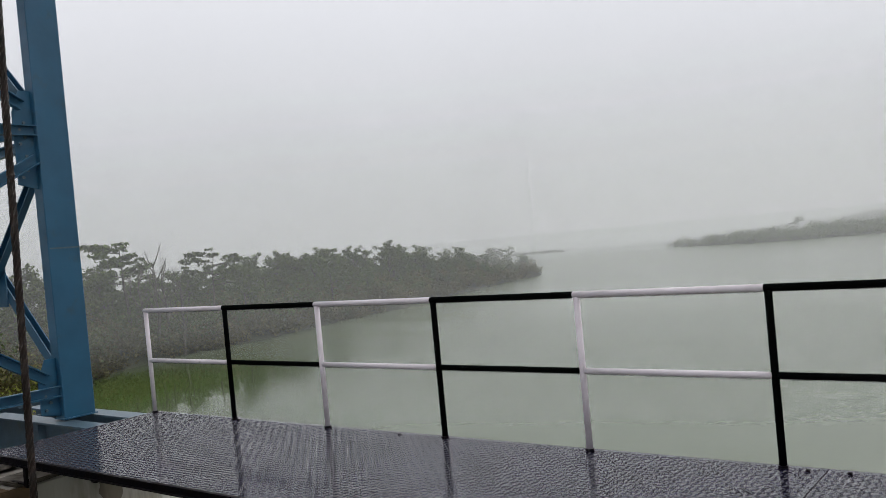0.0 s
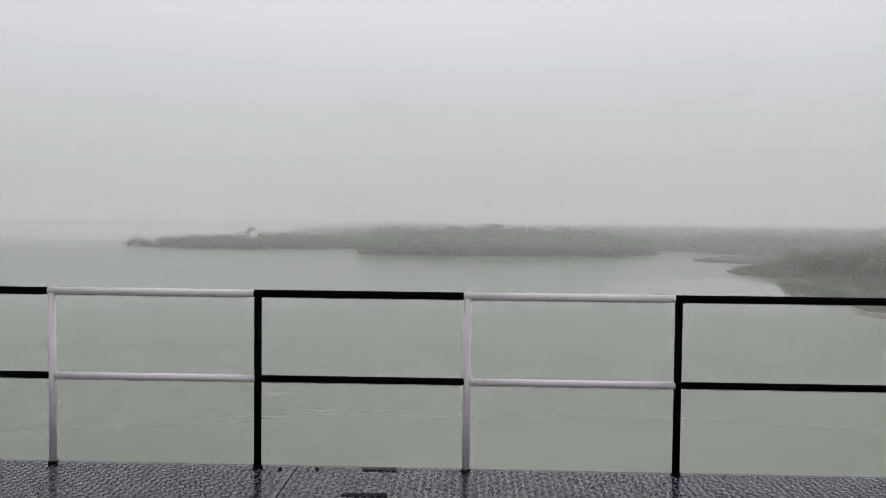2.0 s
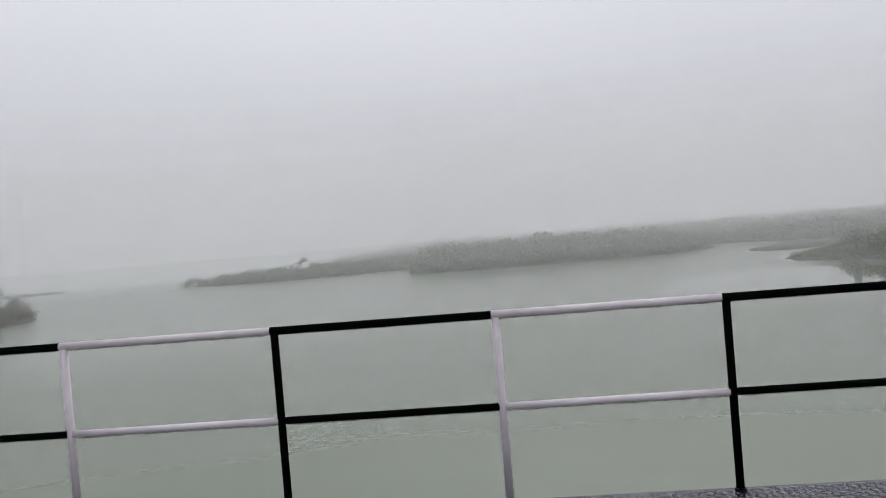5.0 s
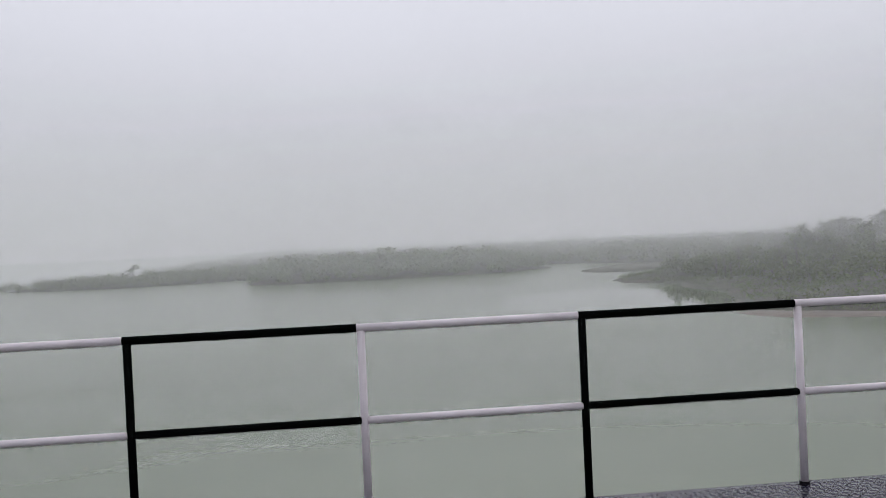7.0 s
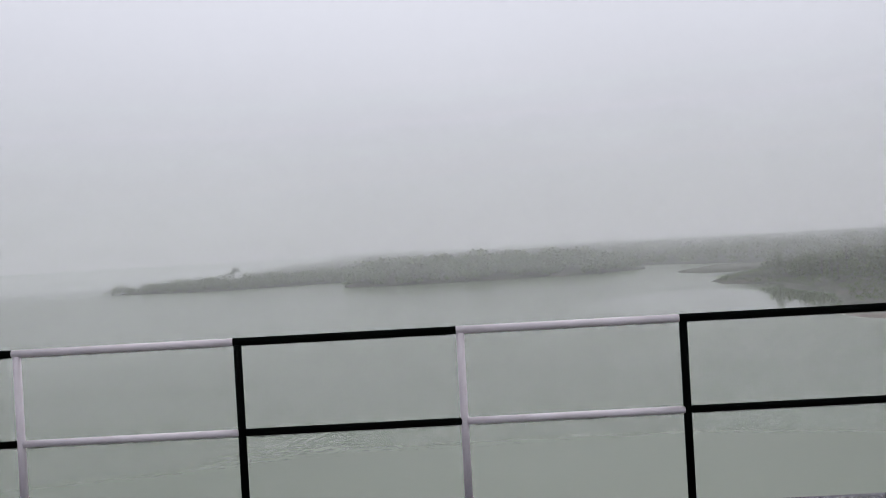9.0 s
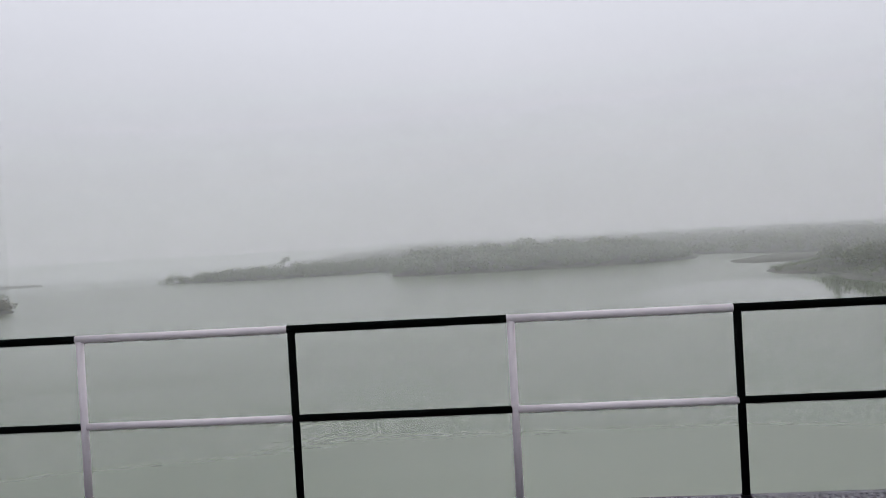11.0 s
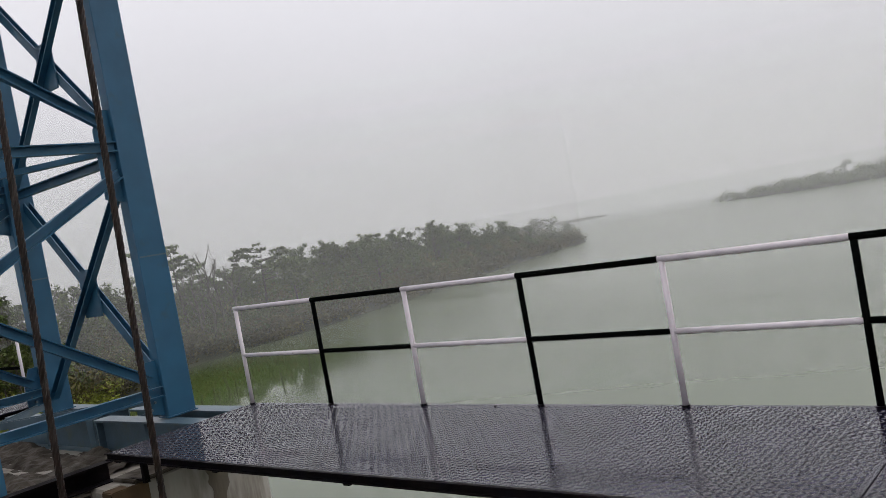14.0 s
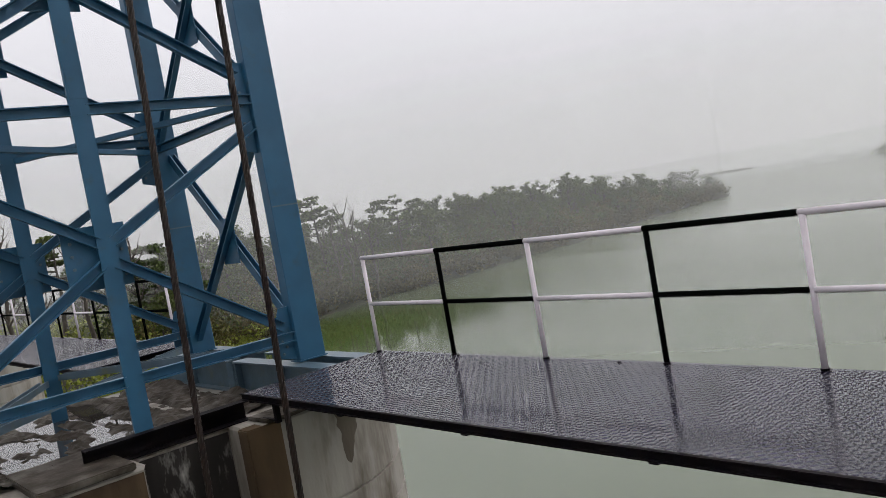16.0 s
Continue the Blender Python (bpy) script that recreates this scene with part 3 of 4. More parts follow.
# trees on the misty bank opposite: woods on the slope, bare and slender ones towards the spit
for x, y, z in scatter("ground_bank", 120, (98, 250, 110, 262), 16, 75, 14):
    plant(int(rng.choice([0, 1, 4, 3, 5, 0])), x, y, z - 0.2, rng.uniform(0.65, 1.1) * min(1.0, 0.55 + (x - 98) / 70), rng.uniform(0, 360))
for x, y, z in scatter("ground_bank", 26, (88, 122, 168, 262), 5, 16, 15):
    plant(int(rng.choice([3, 5, 7, 8, 3])), x, y, z - 0.2, rng.uniform(0.45, 0.8), rng.uniform(0, 360))
# single taller trees that stand out above the belt: compass bearing from the bridge, distance, kind, size
for bearing, far, kind_i, size in ((-58.1, 134, 2, 1.72), (-53.1, 141, 6, 1.55), (-56.4, 131, 7, 1.5), (-55.7, 133, 8, 1.55), (-54.9, 130, 7, 1.4), (-57.2, 128, 8, 1.45),
                                   (-61.5, 120, 6, 1.35), (-64.5, 112, 0, 1.3), (-66.2, 105, 8, 1.4), (-68.4, 100, 2, 1.3), (-70.1, 98, 7, 1.45), (-71.8, 96, 8, 1.5),
                                   (-73.2, 92, 7, 1.5), (-74.6, 95, 2, 1.45), (-76.0, 90, 8, 1.4), (-77.5, 90, 7, 1.5), (-50.8, 146, 4, 1.05), (-45.1, 166, 4, 1.1)):
    x, y = EYE[0] + far * math.sin(radians(bearing)), EYE[1] + far * math.cos(radians(bearing))
    plant(kind_i, x, y, LANDS["ground_peninsula"][1](np.array([(x, y)]))[0] - 0.2, size, bearing * 7)
# the taller tree on the long island
plant(2, -89, 358, LANDS["ground_isle_back"][1](np.array([(-89.0, 358.0)]))[0] - 0.2, 0.78, 40)

woods("scrub_peninsula", "dense brownish green scrub along the peninsula shore", scatter("ground_peninsula", 2200, (-150, -80, 30, 216), -0.4, 16, 21), 3.0, 31, LEAF_DRY, 66, leaf=0.22)
woods("thicket_peninsula", "rounded brown and olive thickets on the peninsula shore", scatter("ground_peninsula", 200, (-150, -60, 24, 170), 1.0, 13, 53), 4.6, 54, LEAF_DRY, 190, leaf=0.22)
woods("saplings_peninsula", "fresh green saplings among the thickets", scatter("ground_peninsula", 120, (-150, -60, 24, 160), 2.0, 15, 55), 4.2, 56, LEAF, 190, 1.3, leaf=0.21)
woods("bushes_peninsula", "green bushes below the trees of the peninsula", scatter("ground_peninsula", 1300, (-180, -85, 34, 216), 2, 30, 22), 4.0, 32, LEAF, 76, leaf=0.25)
woods("bushes_abutment", "bright yellow-green bushes on the near bank", scatter("ground_peninsula", 1300, (-112, -42, -50, 46), 0.0, 34, 23), 2.8, 33, LEAF_LIGHT, 90, leaf=0.18)
woods("bushes_bank", "grey-green bushes on the misty bank", scatter("ground_bank", 1500, (90, 260, 98, 262), 10, 66, 24), 4.4, 34, LEAF, 56)
woods("grass_bank", "tufts of dull grass on the shore of the misty bank", scatter("ground_bank", 2600, (74, 190, 88, 262), 1.2, 20, 51), 1.3, 52, LEAF, 18)
woods("shrubs_shore", "low green shrubs near the water of the misty bank", scatter("ground_bank", 70, (70, 150, 92, 126), 2, 8, 49), 2.6, 50, LEAF, 70)
woods("trees_isle", "far trees covering the islet", scatter("ground_isle", 800, (-40, 86, 302, 380), 1.5, 40, 25), 5.0, 35, LEAF, 60, 1.1)
woods("scrub_isle_back", "low scrub covering the long island", scatter("ground_isle_back", 800, (-158, 130, 342, 442), 0.8, 30, 26), 4.6, 36, LEAF, 44)
woods("trees_hills", "far trees on the misty hills", scatter("ground_hills", 2200, (-115, 300, 330, 520), 1, 70, 27), 5.5, 37, LEAF, 26)
woods("scrub_far_shore", "low scrub on the far strip of land", scatter("ground_far_shore", 160, (-322, -230, 366, 427), 0.6, 20, 28), 1.6, 38, LEAF, 20)
woods("scrub_isle_tip", "low scrub along the tip and shore of the long island", scatter("ground_isle_back", 420, (-156, -10, 342, 396), 0.4, 9, 29), 3.4, 39, LEAF, 34)

woods("tall_trees_isle", "taller far trees standing out on the islet", scatter("ground_isle", 60, (-36, 80, 303, 376), 3, 40, 45), 7.4, 46, LEAF, 150, 1.0)
woods("tall_trees_isle_back", "a few taller bushes on the long island", scatter("ground_isle_back", 40, (-125, 100, 342, 440), 3, 30, 47), 5.4, 48, LEAF, 110, 0.9)

# leaves and twigs drifting on the water
dv, df = [], []
for cx, cy, n, sp in ((-21.7, 60, 26, 1.6), (-15, 116, 18, 2.0), (-30, 55, 8, 1.5), (-9, 52, 8, 2.2)):
    for _ in range(n):
        x, y, a, s = cx + rng.normal(0, sp), cy + rng.normal(0, sp * 0.5), rng.uniform(0, 3.1), rng.uniform(0.05, 0.16)
        b = len(dv)
        ca, sa = math.cos(a) * s, math.sin(a) * s
        dv += [(x - ca, y - sa, WATER + 0.01), (x + sa * 0.3, y - ca * 0.3, WATER + 0.02), (x + ca, y + sa, WATER + 0.01), (x - sa * 0.3, y + ca * 0.3, WATER + 0.02)]
        df.append((b, b + 1, b + 2, b + 3))
tagged(part("floating_leaves", mesh_of("floating_leaves", dv, df, LEAF_DRY)), "brown leaves and twigs drifting on the water", "debris", kind="stuff")


# ---- concrete pier ----
PIER_TOP = -0.40
def pier(x0, x1, slot):
    """A pier with a round nose towards the lake and a gate slot in its flank."""
    cx, rad, y0 = (x0 + x1) / 2, (x1 - x0) / 2, -0.985
    out = [(x0, -9.0), (x1, -9.0)]
    if slot:
        out += [(x1, -2.55), (x1 - 0.42, -2.55), (x1 - 0.42, -1.52), (x1 - 0.16, -1.52), (x1 - 0.16, -1.36), (x1, -1.36)]
    out += [(cx + rad * math.cos(a), y0 + rad * math.sin(a)) for a in np.linspace(0, math.pi, 40)]
    return out


def lifts(outline, zs, groove=0.03):
    """The pier's casting lifts: the outline extruded, with a shallow groove at each joint."""
    c = np.mean(outline, 0)
    rings = [(-14.0, 0.0)]
    for z in zs:
        rings += [(z - 0.02, 0.0), (z - 0.012, groove), (z + 0.012, groove), (z + 0.02, 0.0)]
    rings += [(PIER_TOP - 0.03, 0.0), (PIER_TOP, 0.03)]
    v, f, k = [], [], len(outline)
    for z, g in rings:
        for p in outline:
            d = c - np.array(p)
            d = d / np.linalg.norm(d) * g
            v.append((p[0] + d[0], p[1] + d[1], z))
    for r in range(len(rings) - 1):
        for i in range(k):
            f.append((r * k + i, r * k + (i + 1) % k, (r + 1) * k + (i + 1) % k, (r + 1) * k + i))
    f.append(tuple((len(rings) - 1) * k + i for i in range(k)))
    return v, f


def add_pier(x0, x1, slot, label):
    t = thing("bridge_pier", label, "pier", (0, 0, 0))
    v, f = lifts(pier(x0, x1, slot), (-10.6, -9.1, -7.6, -6.1, -4.6, -3.1, -1.82, -1.42))
    body = part("pier_shaft", mesh_of("pier_shaft", v, f, CONCRETE), t)
    return t


main_pier = add_pier(-4.75, -0.25, True, "weathered concrete pier with round nose and stained flank")
# the near-black, white-streaked lining of the gate slot, and worn slabs on the top
part("slot_lining", (block((-0.664, -2.53, -13.9), (-0.65, -1.54, -0.45)), CONCRETE_DARK), main_pier, "near-black concrete with white lime streaks")
part("slot_lining", (block((-0.64, -2.548, -13.9), (-0.27, -2.535, -0.45)), CONCRETE_DARK), main_pier, "near-black concrete with white lime streaks")


def slab(lo, hi, name="slab", mat=CONCRETE_TOP, parent=main_pier, seed=0):
    bm = block(lo, hi, 0.012)
    bmesh.ops.subdivide_edges(bm, edges=bm.edges, cuts=2, use_grid_fill=True)
    for v in bm.verts:
        v.co += Vector(noise.noise_vector(v.co * 3 + Vector((seed, 0, 0)))) * 0.012
    return part(name, (bm, mat), parent)


slab((-1.35, -3.45, PIER_TOP), (-0.2, -2.62, -0.33), seed=1)
slab((-0.62, -1.32, PIER_TOP), (-0.2, -0.72, -0.36), "ledge", CONCRETE_TOP, seed=5)
part("flank_facing", (block((-0.262, -8.9, -13.9), (-0.244, -2.56, -0.45)), CONCRETE_BROWN), main_pier, "rust-brown stained concrete flank")
part("pilaster", (block((-0.44, -1.535, -13.9), (-0.236, -1.16, -0.41), 0.01), CONCRETE_BROWN), main_pier, "rust-brown stained pilaster")
def drip_stain(angle, half, top, length, seed):
    """A damp stain that runs down the nose and narrows, with uneven edges."""
    dv, df = [], []
    for i in range(25):
        u = i / 24
        for w in (-1, -0.5, 0, 0.5, 1):
            edge = 1 + 0.35 * noise.noise(Vector((u * 7, w * 2, seed)))
            a = radians(angle + w * edge * (half * (1 - u) ** 0.6 + 0.05 * half) + 0.17 * half * math.sin(u * 5))
            dv.append((-2.5 + 2.254 * math.cos(a), -0.985 + 2.254 * math.sin(a), top - length * u))
    for i in range(24):
        for j in range(4):
            df.append((i * 5 + j, i * 5 + j + 1, i * 5 + j + 6, i * 5 + j + 5))
    part("drip_stain", mesh_of("drip_stain", dv, df, DAMP, True), main_pier, "dark damp drip stain")


# dark drip stains on the nose, below the deck and the joints
for a, half, top, length in ((16.0, 4.6, -0.44, 0.68), (31.0, 1.6, -0.44, 0.3)):
    drip_stain(a, half, top, length, a)
# the broken topping of the pier: uneven layers with rain water standing between them
gx, gy = np.meshgrid(np.linspace(-4.72, -0.92, 90), np.linspace(-4.6, -0.72, 90), indexing='ij')
tv = []
for x, y in zip(gx.ravel(), gy.ravel()):
    q = noise.fractal(Vector((x * 0.9 + 3, y * 2.6, 0)), 0.75, 2.1, 6)
    step = math.floor(q * 5 + 0.5) / 5 * 0.75 + q * 0.25
    tv.append((x, y, PIER_TOP + 0.035 + step * 0.10))
ti = np.arange(90 * 90).reshape(90, 90)
tq = np.stack([ti[:-1, :-1], ti[1:, :-1], ti[1:, 1:], ti[:-1, 1:]], -1).reshape(-1, 4)
part("topping", mesh_of("topping", tv, tq, CONCRETE_TOP), main_pier, "broken damp concrete topping")
part("puddle", mesh_of("puddle", [(-4.7, -3.4, PIER_TOP + 0.040), (-0.95, -3.4, PIER_TOP + 0.040), (-0.95, -1.75, PIER_TOP + 0.040), (-4.7, -1.75, PIER_TOP + 0.040)], [(0, 1, 2, 3)], PUDDLE), main_pier, "still rain water")

# a plain pier closes the far end of the bridge
add_pier(12.0, 16.5, False, "plain concrete pier carrying the bridge end")
add_pier(-22.0, -17.3, False, "pale concrete pier beyond the second deck")


# the plain walkway along the piers, from which the lake is watched
tagged(part("pavement", (block((-30, -9.6, -0.42), (30, -4.8, -0.14), 0.02), CONCRETE)), "plain concrete walkway slab along the piers", "walkway", kind="structure")

# ---- bridge decks ----
def tread(x0, x1, y0, y1, z, pitch=0.04):
    """Raised lozenges of chequer plate, turned alternately."""
    nx, ny = int((x1 - x0) / pitch), int((y1 - y0) / pitch)
    i, j = np.meshgrid(np.arange(nx), np.arange(ny), indexing='ij')
    i, j = i.ravel(), j.ravel()
    c = np.column_stack([x0 + (i + 0.5) * pitch, y0 + (j + 0.5) * pitch])
    a = np.where((i + j) % 2 == 0, math.radians(45), math.radians(-45))
    d = np.column_stack([np.cos(a), np.sin(a)])
    s = np.column_stack([-d[:, 1], d[:, 0]])
    L, W, h = pitch * 0.60, pitch * 0.24, 0.0036
    zz = np.full((len(c), 1), z)
    top = np.full((len(c), 1), z + h)
    v = np.stack([np.hstack([c - d * L, zz]), np.hstack([c + s * W, zz]), np.hstack([c + d * L, zz]), np.hstack([c - s * W, zz]),
                  np.hstack([c - d * L * 0.45, top]), np.hstack([c + d * L * 0.45, top])], 1).reshape(-1, 3)
    b = np.arange(len(c))[:, None] * 6
    tri = np.array([(0, 4, 1), (2, 1, 5), (2, 5, 3), (0, 3, 4)])
    quad = np.array([(1, 4, 5), (3, 5, 4)])
    f = (b[:, None] + np.vstack([tri, quad])[None]).reshape(-1, 3)
    return v, f


def bridge_deck(x0, x1, seams, label):
    t = thing("bridge_deck", label, "walkway")
    xs = [x0, *seams, x1]
    for a, b in zip(xs, xs[1:]):
        p = part("deck_plate", (block((a + 0.004, -1.595, -0.012), (b - 0.004, 0.05, 0.0)), DECK), t)
        v, f = tread(a + 0.01, b - 0.01, -1.58, 0.045, 0.0)
        tagged(part("tread_pattern", mesh_of("tread_pattern", v, f, DECK), p), "raised lozenge tread", kind="stuff")
    for a in seams:
        part("seam_strip", (block((a - 0.04, -1.58, -0.024), (a + 0.04, 0.04, -0.014)), STEEL_BLACK), t)
    for y, z in ((-1.605, -0.026), (0.055, -0.036)):
        part("edge_channel", (sweep(channel_section(0.03, 0.062, 0.007), (x0, y, z), (x1, y, z)), STEEL_BLACK), t)
    for i in range(int((x1 - x0) / 1.5) + 1):
        x = x0 + 0.14 + i * (x1 - x0 - 0.2) / int((x1 - x0) / 1.5)
        part("cross_bearer", (sweep(angle_section(0.06, 0.07, 0.008), (x, -1.585, -0.05), (x, 0.03, -0.05)), STEEL_BLACK), t)
    return t


main_deck = bridge_deck(-0.06, 12.2, [6.22], "wet dark chequer plate bridge deck with black edge channel")
for lo, hi in (((6.60, -0.035, 0.0), (6.80, 0.015, 0.006)), ((6.55, -0.48, 0.0), (6.79, -0.43, 0.006))):
    part("slot_cover", (block(lo, hi, 0.002), STEEL_BLACK), main_deck, "flat black strip over a lifting slot")
for x, y in ((6.13, -0.03), (6.34, -0.02), (3.2, -0.03), (1.3, -0.02)):
    part("bolt_head", (block((x - 0.012, y - 0.012, 0), (x + 0.012, y + 0.012, 0.012), 0.003), STEEL_BLACK), main_deck)
left_deck = bridge_deck(-17.5, -4.9, [-11.3], "wet grey chequer plate deck beyond the hoist tower")

# ---- railings ----
RAIL_TOP, RAIL_MID, R = 1.008, 0.517, 0.0215
def railing(x0, spots, y, first_white, label):
    bays = len(spots) - 1
    t = thing("railing", label, "railing", (x0, y, 0))
    for k in range(bays + 1):
        white = (k % 2 == 0) == first_white
        mat = WHITE if white else BLACK
        x = spots[k]
        post = part("post", (pipe((x, 0, 0), (x, 0, RAIL_TOP - R * 0.6), R), mat), t, "white painted post" if white else "black painted post")
        smooth_sides(post.data)
        foot = part("foot_weld", (pipe((x, 0, 0), (x, 0, 0.016), R * 1.35), STEEL_BLACK), post)
        if k == bays:
            break
        step = spots[k + 1] - x
        for z in (RAIL_TOP, RAIL_MID):
            a, b = (x - (R if z == RAIL_TOP else -R * 0.9), x + step - R) if z == RAIL_TOP else (x + R * 0.7, x + step - R * 0.7)
            bar = part("top_rail" if z == RAIL_TOP else "mid_rail", (pipe((a, 0, z), (b, 0, z), R * (1.0 if z == RAIL_TOP else 0.93)), mat), t,
                       "white painted pipe" if white else "black painted pipe")
            smooth_sides(bar.data)
            # rain drops along the underside
            v, f = [], []
            q = a + 0.02
            while q < b - 0.02:
                s = rng.uniform(0.003, 0.0055)
                zc = z - R * 0.96 - s * 0.5
                o = len(v)
                v += [(q - s, 0, zc), (q, -s, zc), (q + s, 0, zc), (q, s, zc), (q, 0, zc + s), (q, 0, zc - s * 1.2)]
                f += [(o + i, o + (i + 1) % 4, o + 4) for i in range(4)] + [(o + (i + 1) % 4, o + i, o + 5) for i in range(4)]
                q += rng.uniform(0.006, 0.017)
            tagged(part("rain_water", mesh_of("rain_water", v, f, DRIP), bar), "rain drops hanging below the pipe", kind="stuff")
    return t


railing(0.0, [-0.01, 1.217, 2.405, 3.614, 4.79, 5.992, 7.195, 8.39, 9.615, 10.83, 12.03], 0.0, True, "two-bar pipe railing painted white and black by turns")
railing(-17.4, [1.2 * k for k in range(11)], 0.0, True, "distant white and black pipe railing behind the tower")


# ---- hoist tower ----
tower = thing("hoist_tower", "blue painted steel lattice tower on the concrete pier", "tower")
XF, XB, YA, YB, YC = -0.83, -3.65, -0.365, -2.315, -4.2
TOP = 8.2
for x in (XF, XB):
    for y, w, d, z0 in ((YA, 0.33, 0.16, 0.0), (YB, 0.10, 0.15, -0.2 if x == XF else PIER_TOP), (YC, 0.33, 0.16, PIER_TOP)):
        part("leg", (sweep(rect(w, d, 0.008), (x, y, z0), (x, y, TOP), (1, 0, 0)), BLUE), tower)
        if w < 0.2:
            part("leg_flange", (sweep(rect(0.18, 0.014), (x + 0.082, y, z0), (x + 0.082, y, TOP), (1, 0, 0)), BLUE), tower)
        else:
            part("base_plate", (block((x - 0.10, y - 0.18, z0 - 0.0), (x + 0.10, y + 0.18, z0 + 0.014), 0.003), BLUE), tower)
def trough(w, h, t):
    """A channel with both flanges turned outwards."""
    x, y = w / 2, h / 2
    return [(-x, -y), (x, -y), (x, y), (x - t, y), (x - t, -y + t), (-x + t, -y + t), (-x + t, y), (-x, y)]


ANG = trough(0.105, 0.075, 0.011)


def strut(p, q, up, mat=BLUE, sec=ANG, name="strut"):
    if up[0] and p[1] < q[1] or up[1] and p[0] < q[0]:
        p, q = q, p
    part(name, (sweep(sec, p, q, up), mat), tower)


ACROSS, ALONG = (1, 0, 0), (0, -1, 0)
for x in (XF + 0.06, XB + 0.06):
    for y, g in ((YA, 1), (YC, -1)):
        ya = y - g * 0.17
        for z in (0.29, 2.88, 5.46, 8.0):
            strut((x, ya, z), (x, YB + g * 0.06, z), ACROSS)
        for z in (0.0, 2.6, 5.2):
            strut((x + 0.012, ya - g * 0.12, z + (0.42 if z < 1 else 0.52)), (x + 0.012, YB + g * 0.06, z + 1.42), ACROSS)
            strut((x + 0.012, YB + g * 0.06, z + 1.62), (x + 0.012, ya - g * 0.02, z + 2.60), ACROSS)
        # node plates on the outer legs
        for z0, z1 in ((0.03, 0.62), (2.3, 3.28), (4.9, 5.9)):
            part("gusset", (plate([(x - 0.06, y - g * 0.14, z0), (x - 0.06, y - g * 0.36, z0 + 0.05), (x - 0.06, y - g * 0.36, z1 - 0.22), (x - 0.06, y - g * 0.28, z1), (x - 0.06, y - g * 0.14, z1)], (1, 0, 0), 0.012), BLUE), tower)
    for z in (1.5, 4.12, 6.7):
        part("gusset", (plate([(x - 0.075, YB - 0.38, z - 0.3), (x - 0.075, YB + 0.22, z - 0.3), (x - 0.075, YB + 0.22, z + 0.3), (x - 0.075, YB - 0.38, z + 0.3)], (1, 0, 0), 0.012), BLUE), tower)
# cross frames between the two sides
for y in (YA, YC):
    for z in (0.05, 2.72, 5.4):
        a, b = XF - 0.08, XB + 0.08
        strut((a, y + 0.06, z + 0.15), (b, y + 0.06, z + 2.6), ALONG, sec=channel_section(0.115, 0.085, 0.012))
        strut((a, y - 0.05, z + 2.6), (b, y - 0.05, z + 0.15), ALONG)
        m = ((a + b) / 2, z + 1.37)
        part("gusset", (plate([(m[0] - 0.2, y - 0.006, m[1] - 0.28), (m[0] + 0.2, y - 0.006, m[1] - 0.28), (m[0] + 0.2, y - 0.006, m[1] + 0.28), (m[0] - 0.2, y - 0.006, m[1] + 0.28)], (0, 1, 0), 0.012), BLUE), tower)
LEVEL = angle_section(0.085, 0.06, 0.01)
for z in (2.78, 5.4, 8.0):
    for y in (YA, YB, YC):
        if y == YB and z < 3:
            continue
        strut((XF - 0.08, y - 0.08, z), (XB + 0.08, y - 0.08, z), ALONG)
    strut((XF - 0.05, YA - 0.25, z + 0.06), (XB + 0.1, YB + 0.1, z + 0.02), (0, 0, 1), sec=LEVEL)
    strut((XF - 0.05, YC + 0.25, z + 0.06), (XB + 0.1, YB - 0.1, z + 0.02), (0, 0, 1), sec=LEVEL)
    strut((XB + 0.1, YA - 0.25, z - 0.04), (XF - 0.1, YC + 0.25, z - 0.06), (0, 0, 1), sec=LEVEL)
# bolts on the node plates, and splice plates on the legs
bolt_mesh = None
for x in (XF + 0.018, XB + 0.018):
    spots = [(YA - 0.31 + 0.05 * (k % 2), z + 0.07 * k) for z in (0.12, 2.42, 2.75, 5.1) for k in range(4)]
    spots += [(YB + 0.15 - 0.46 * (k % 2), z - 0.2 + 0.12 * (k // 2)) for z in (1.5, 4.12) for k in range(8)]
    for y, z in spots:
        if bolt_mesh is None:
            bolt = part("bolt_head", (pipe((0, 0, 0), (0.016, 0, 0), 0.016, 6), BLUE_DULL), tower)
            bolt_mesh = bolt.data
        else:
            bolt = part("bolt_head", bolt_mesh, tower)
        bolt.location = (x, y, z)
for x in (XF, XB):
    part("splice_plate", (block((x + 0.0895, YB - 0.07, 2.98), (x + 0.097, YB + 0.07, 3.32), 0.002), BLUE), tower)
    part("splice_plate", (block((x + 0.081, YA - 0.15, 1.70), (x + 0.086, YA + 0.15, 1.715), 0.001), BLUE_DULL), tower)
# level braces near the feet, weathered
strut((XF - 0.05, YA - 0.3, 0.22), (XB + 0.1, YB + 0.1, 0.16), (0, 0, 1), BLUE_DULL)
strut((XB + 0.1, YA - 0.25, 0.12), (XF - 0.1, YC + 0.25, 0.08), (0, 0, 1), BLUE_DULL)
strut((XB + 0.1, YB - 0.1, 0.12), (XF - 0.1, YC + 0.3, 0.12), (0, 0, 1), BLUE_DULL)
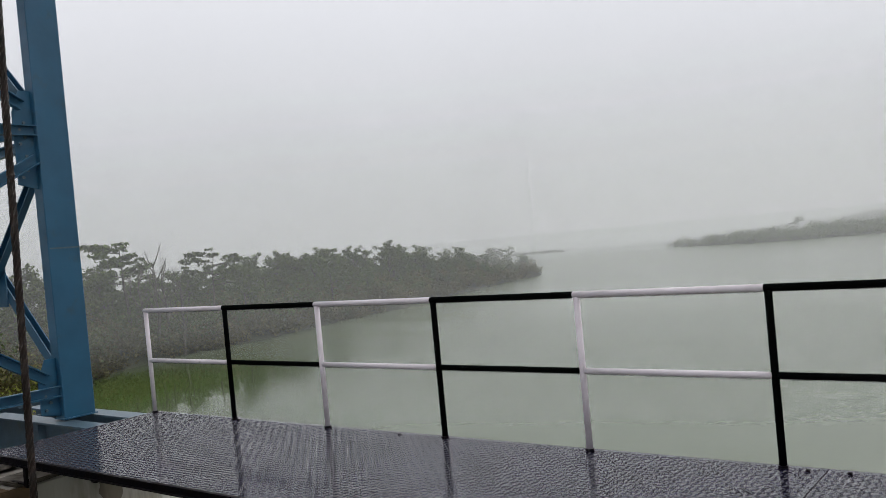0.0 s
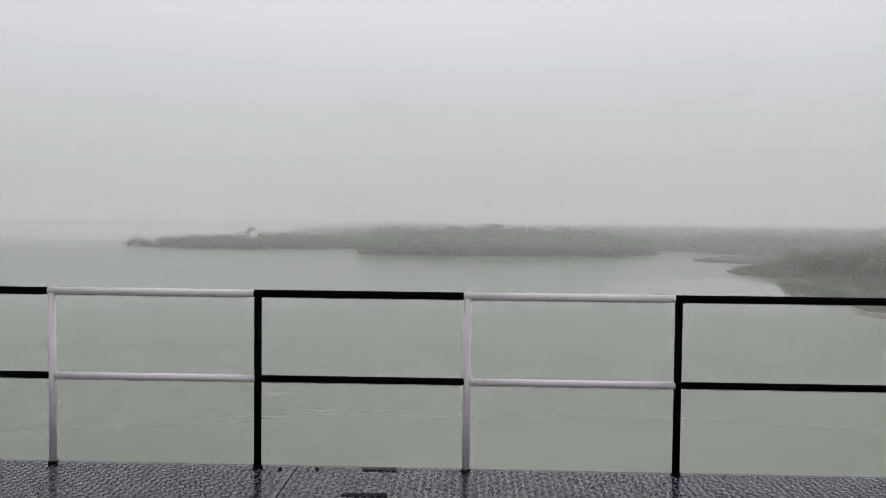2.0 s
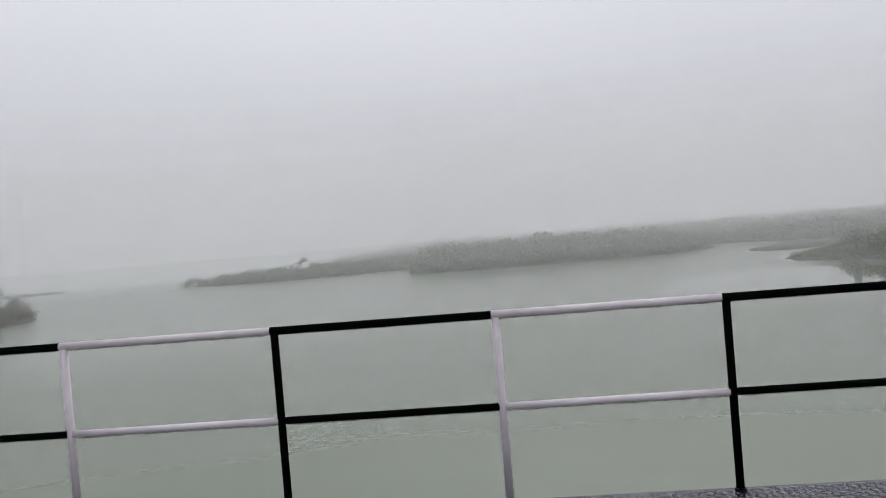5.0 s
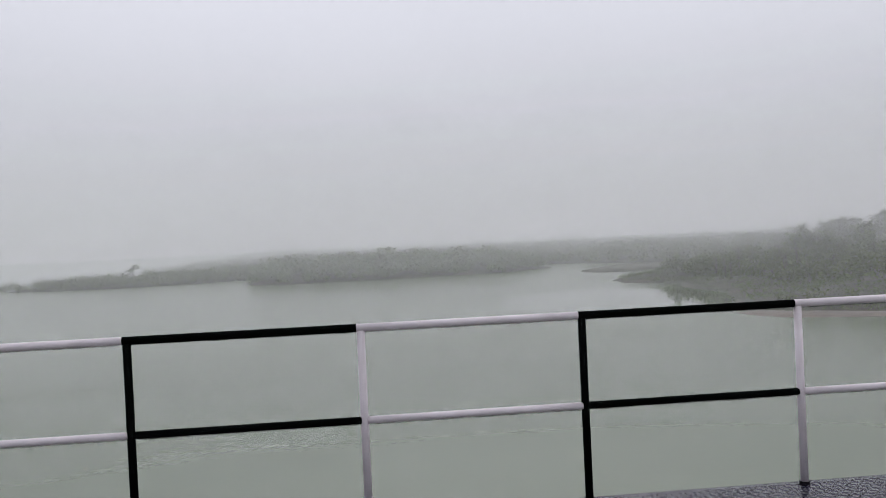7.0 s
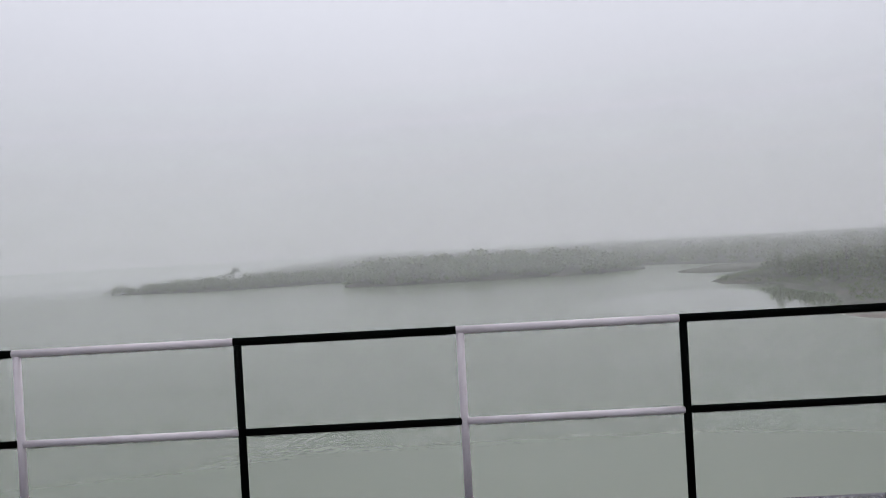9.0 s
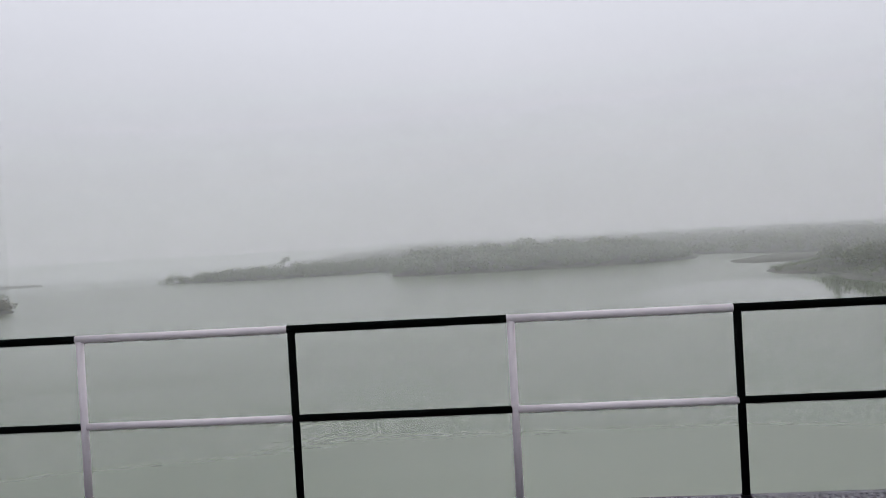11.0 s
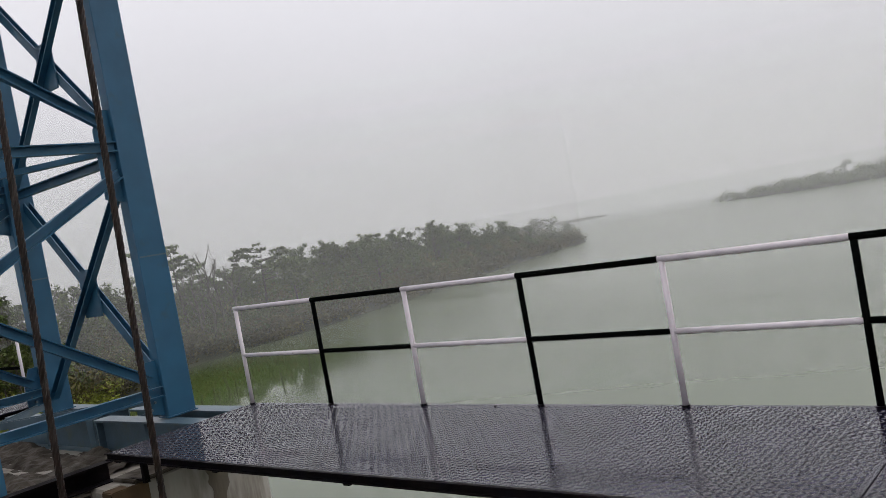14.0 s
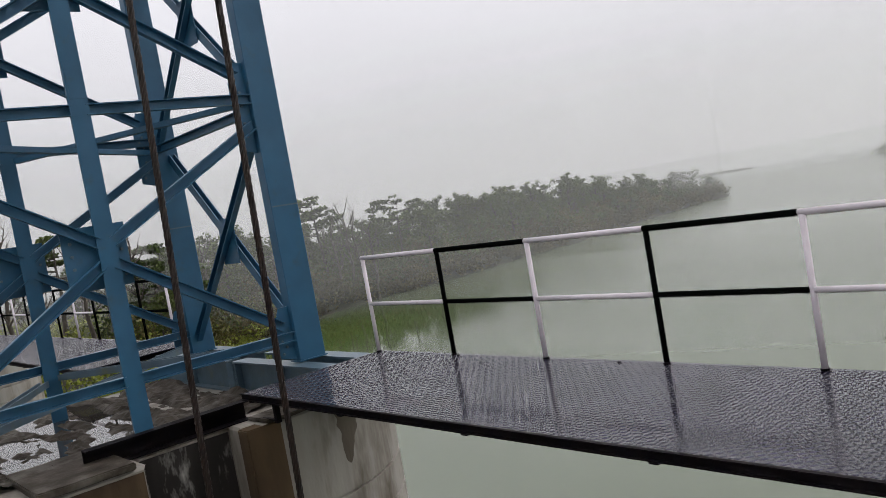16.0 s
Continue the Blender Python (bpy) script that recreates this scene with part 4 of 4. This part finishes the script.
# the girders at the head, which carry the ropes over the gate bay
part("head_girder", (sweep(i_section(0.2, 0.4, 0.02, 0.014), (XB, -1.703, TOP + 0.2), (16.0, -1.703, TOP + 0.2)), BLUE), tower)
part("head_girder", (sweep(i_section(0.2, 0.4, 0.02, 0.014), (XB, -2.226, TOP + 0.2), (16.0, -2.226, TOP + 0.2)), BLUE), tower)
for x in (XF, XB):
    part("head_bearer", (sweep(i_section(0.2, 0.22, 0.02, 0.014), (x, YC - 0.2, TOP - 0.11), (x, YA + 0.2, TOP - 0.11)), BLUE), tower)


def plinth(x0, x1, label):
    """Paired girders under the tower's feet."""
    t = thing("base_girder", label, "girder")
    for y in (-0.56, -0.12):
        part("girder", (sweep(i_section(0.2, 0.385, 0.022, 0.014), (x0, y, -0.205), (x1, y, -0.205)), BLUE_DULL), t)
    for x in (x0 + 0.02, (x0 + x1) / 2, x1 - 0.02):
        part("stiffener", (block((x - 0.007, -0.65, -0.37), (x + 0.007, -0.572, -0.04)), BLUE_DULL), t)
    part("cross_girder", (block((x0 + 0.4, -0.55, -0.3), (x0 + 0.42, -0.13, -0.05)), BLUE_DULL), t)
    return t


plinth(-2.15, -0.005, "pale blue steel girders bolted to the pier top")
plinth(-4.6, -2.35, "pale blue steel girders bolted to the pier top")

beam = thing("black_beam", "black painted steel channel beam lying on the pier", "beam")
part("channel", (sweep(channel_section(0.14, 0.20, 0.014), (-0.70, -2.9, -0.302), (-0.70, -1.27, -0.302)), STEEL_BLACK), beam)
bracket = thing("deck_bracket", "small black steel bracket under the deck edge", "bracket")
part("upright", (block((-0.08, -1.30, -0.38), (-0.03, -1.25, -0.125)), STEEL_BLACK), bracket)
part("foot", (block((-0.34, -1.29, PIER_TOP + 0.035), (-0.02, -1.26, PIER_TOP + 0.05)), STEEL_BLACK), bracket)


# ---- wire ropes ----
def wire_rope(p, q, r):
    """Six strands laid round a core."""
    p, q = np.array(p), np.array(q)
    length = np.linalg.norm(q - p)
    n, k = int(length / 0.022), 24
    th = np.arange(k) * 2 * math.pi / k
    rad = r * (0.48 + 0.58 * np.abs(np.cos(3 * th)) ** 0.55)
    v = []
    for i in range(n + 1):
        c = p + (q - p) * i / n
        a = th + 2 * math.pi * (i / n) * length / 0.42
        v.append(np.column_stack([c[0] + rad * np.cos(a), c[1] + rad * np.sin(a), np.full(k, c[2])]))
    i, j = np.meshgrid(np.arange(n), np.arange(k), indexing='ij')
    i, j = i.ravel(), j.ravel()
    f = np.column_stack([i * k + j, i * k + (j + 1) % k, (i + 1) * k + (j + 1) % k, (i + 1) * k + j])
    ob = part("wire_rope", mesh_of("wire_rope", np.concatenate(v), f, ROPE, True))
    return tagged(ob, "rusty brown twisted steel wire rope of the hoist", "rope", "hoist ropes")


wire_rope((1.143, -2.136, -13.0), (1.372, -1.703, TOP + 0.02), 0.026)
wire_rope((0.776, -2.84, -13.0), (1.03, -2.226, TOP + 0.02), 0.026)
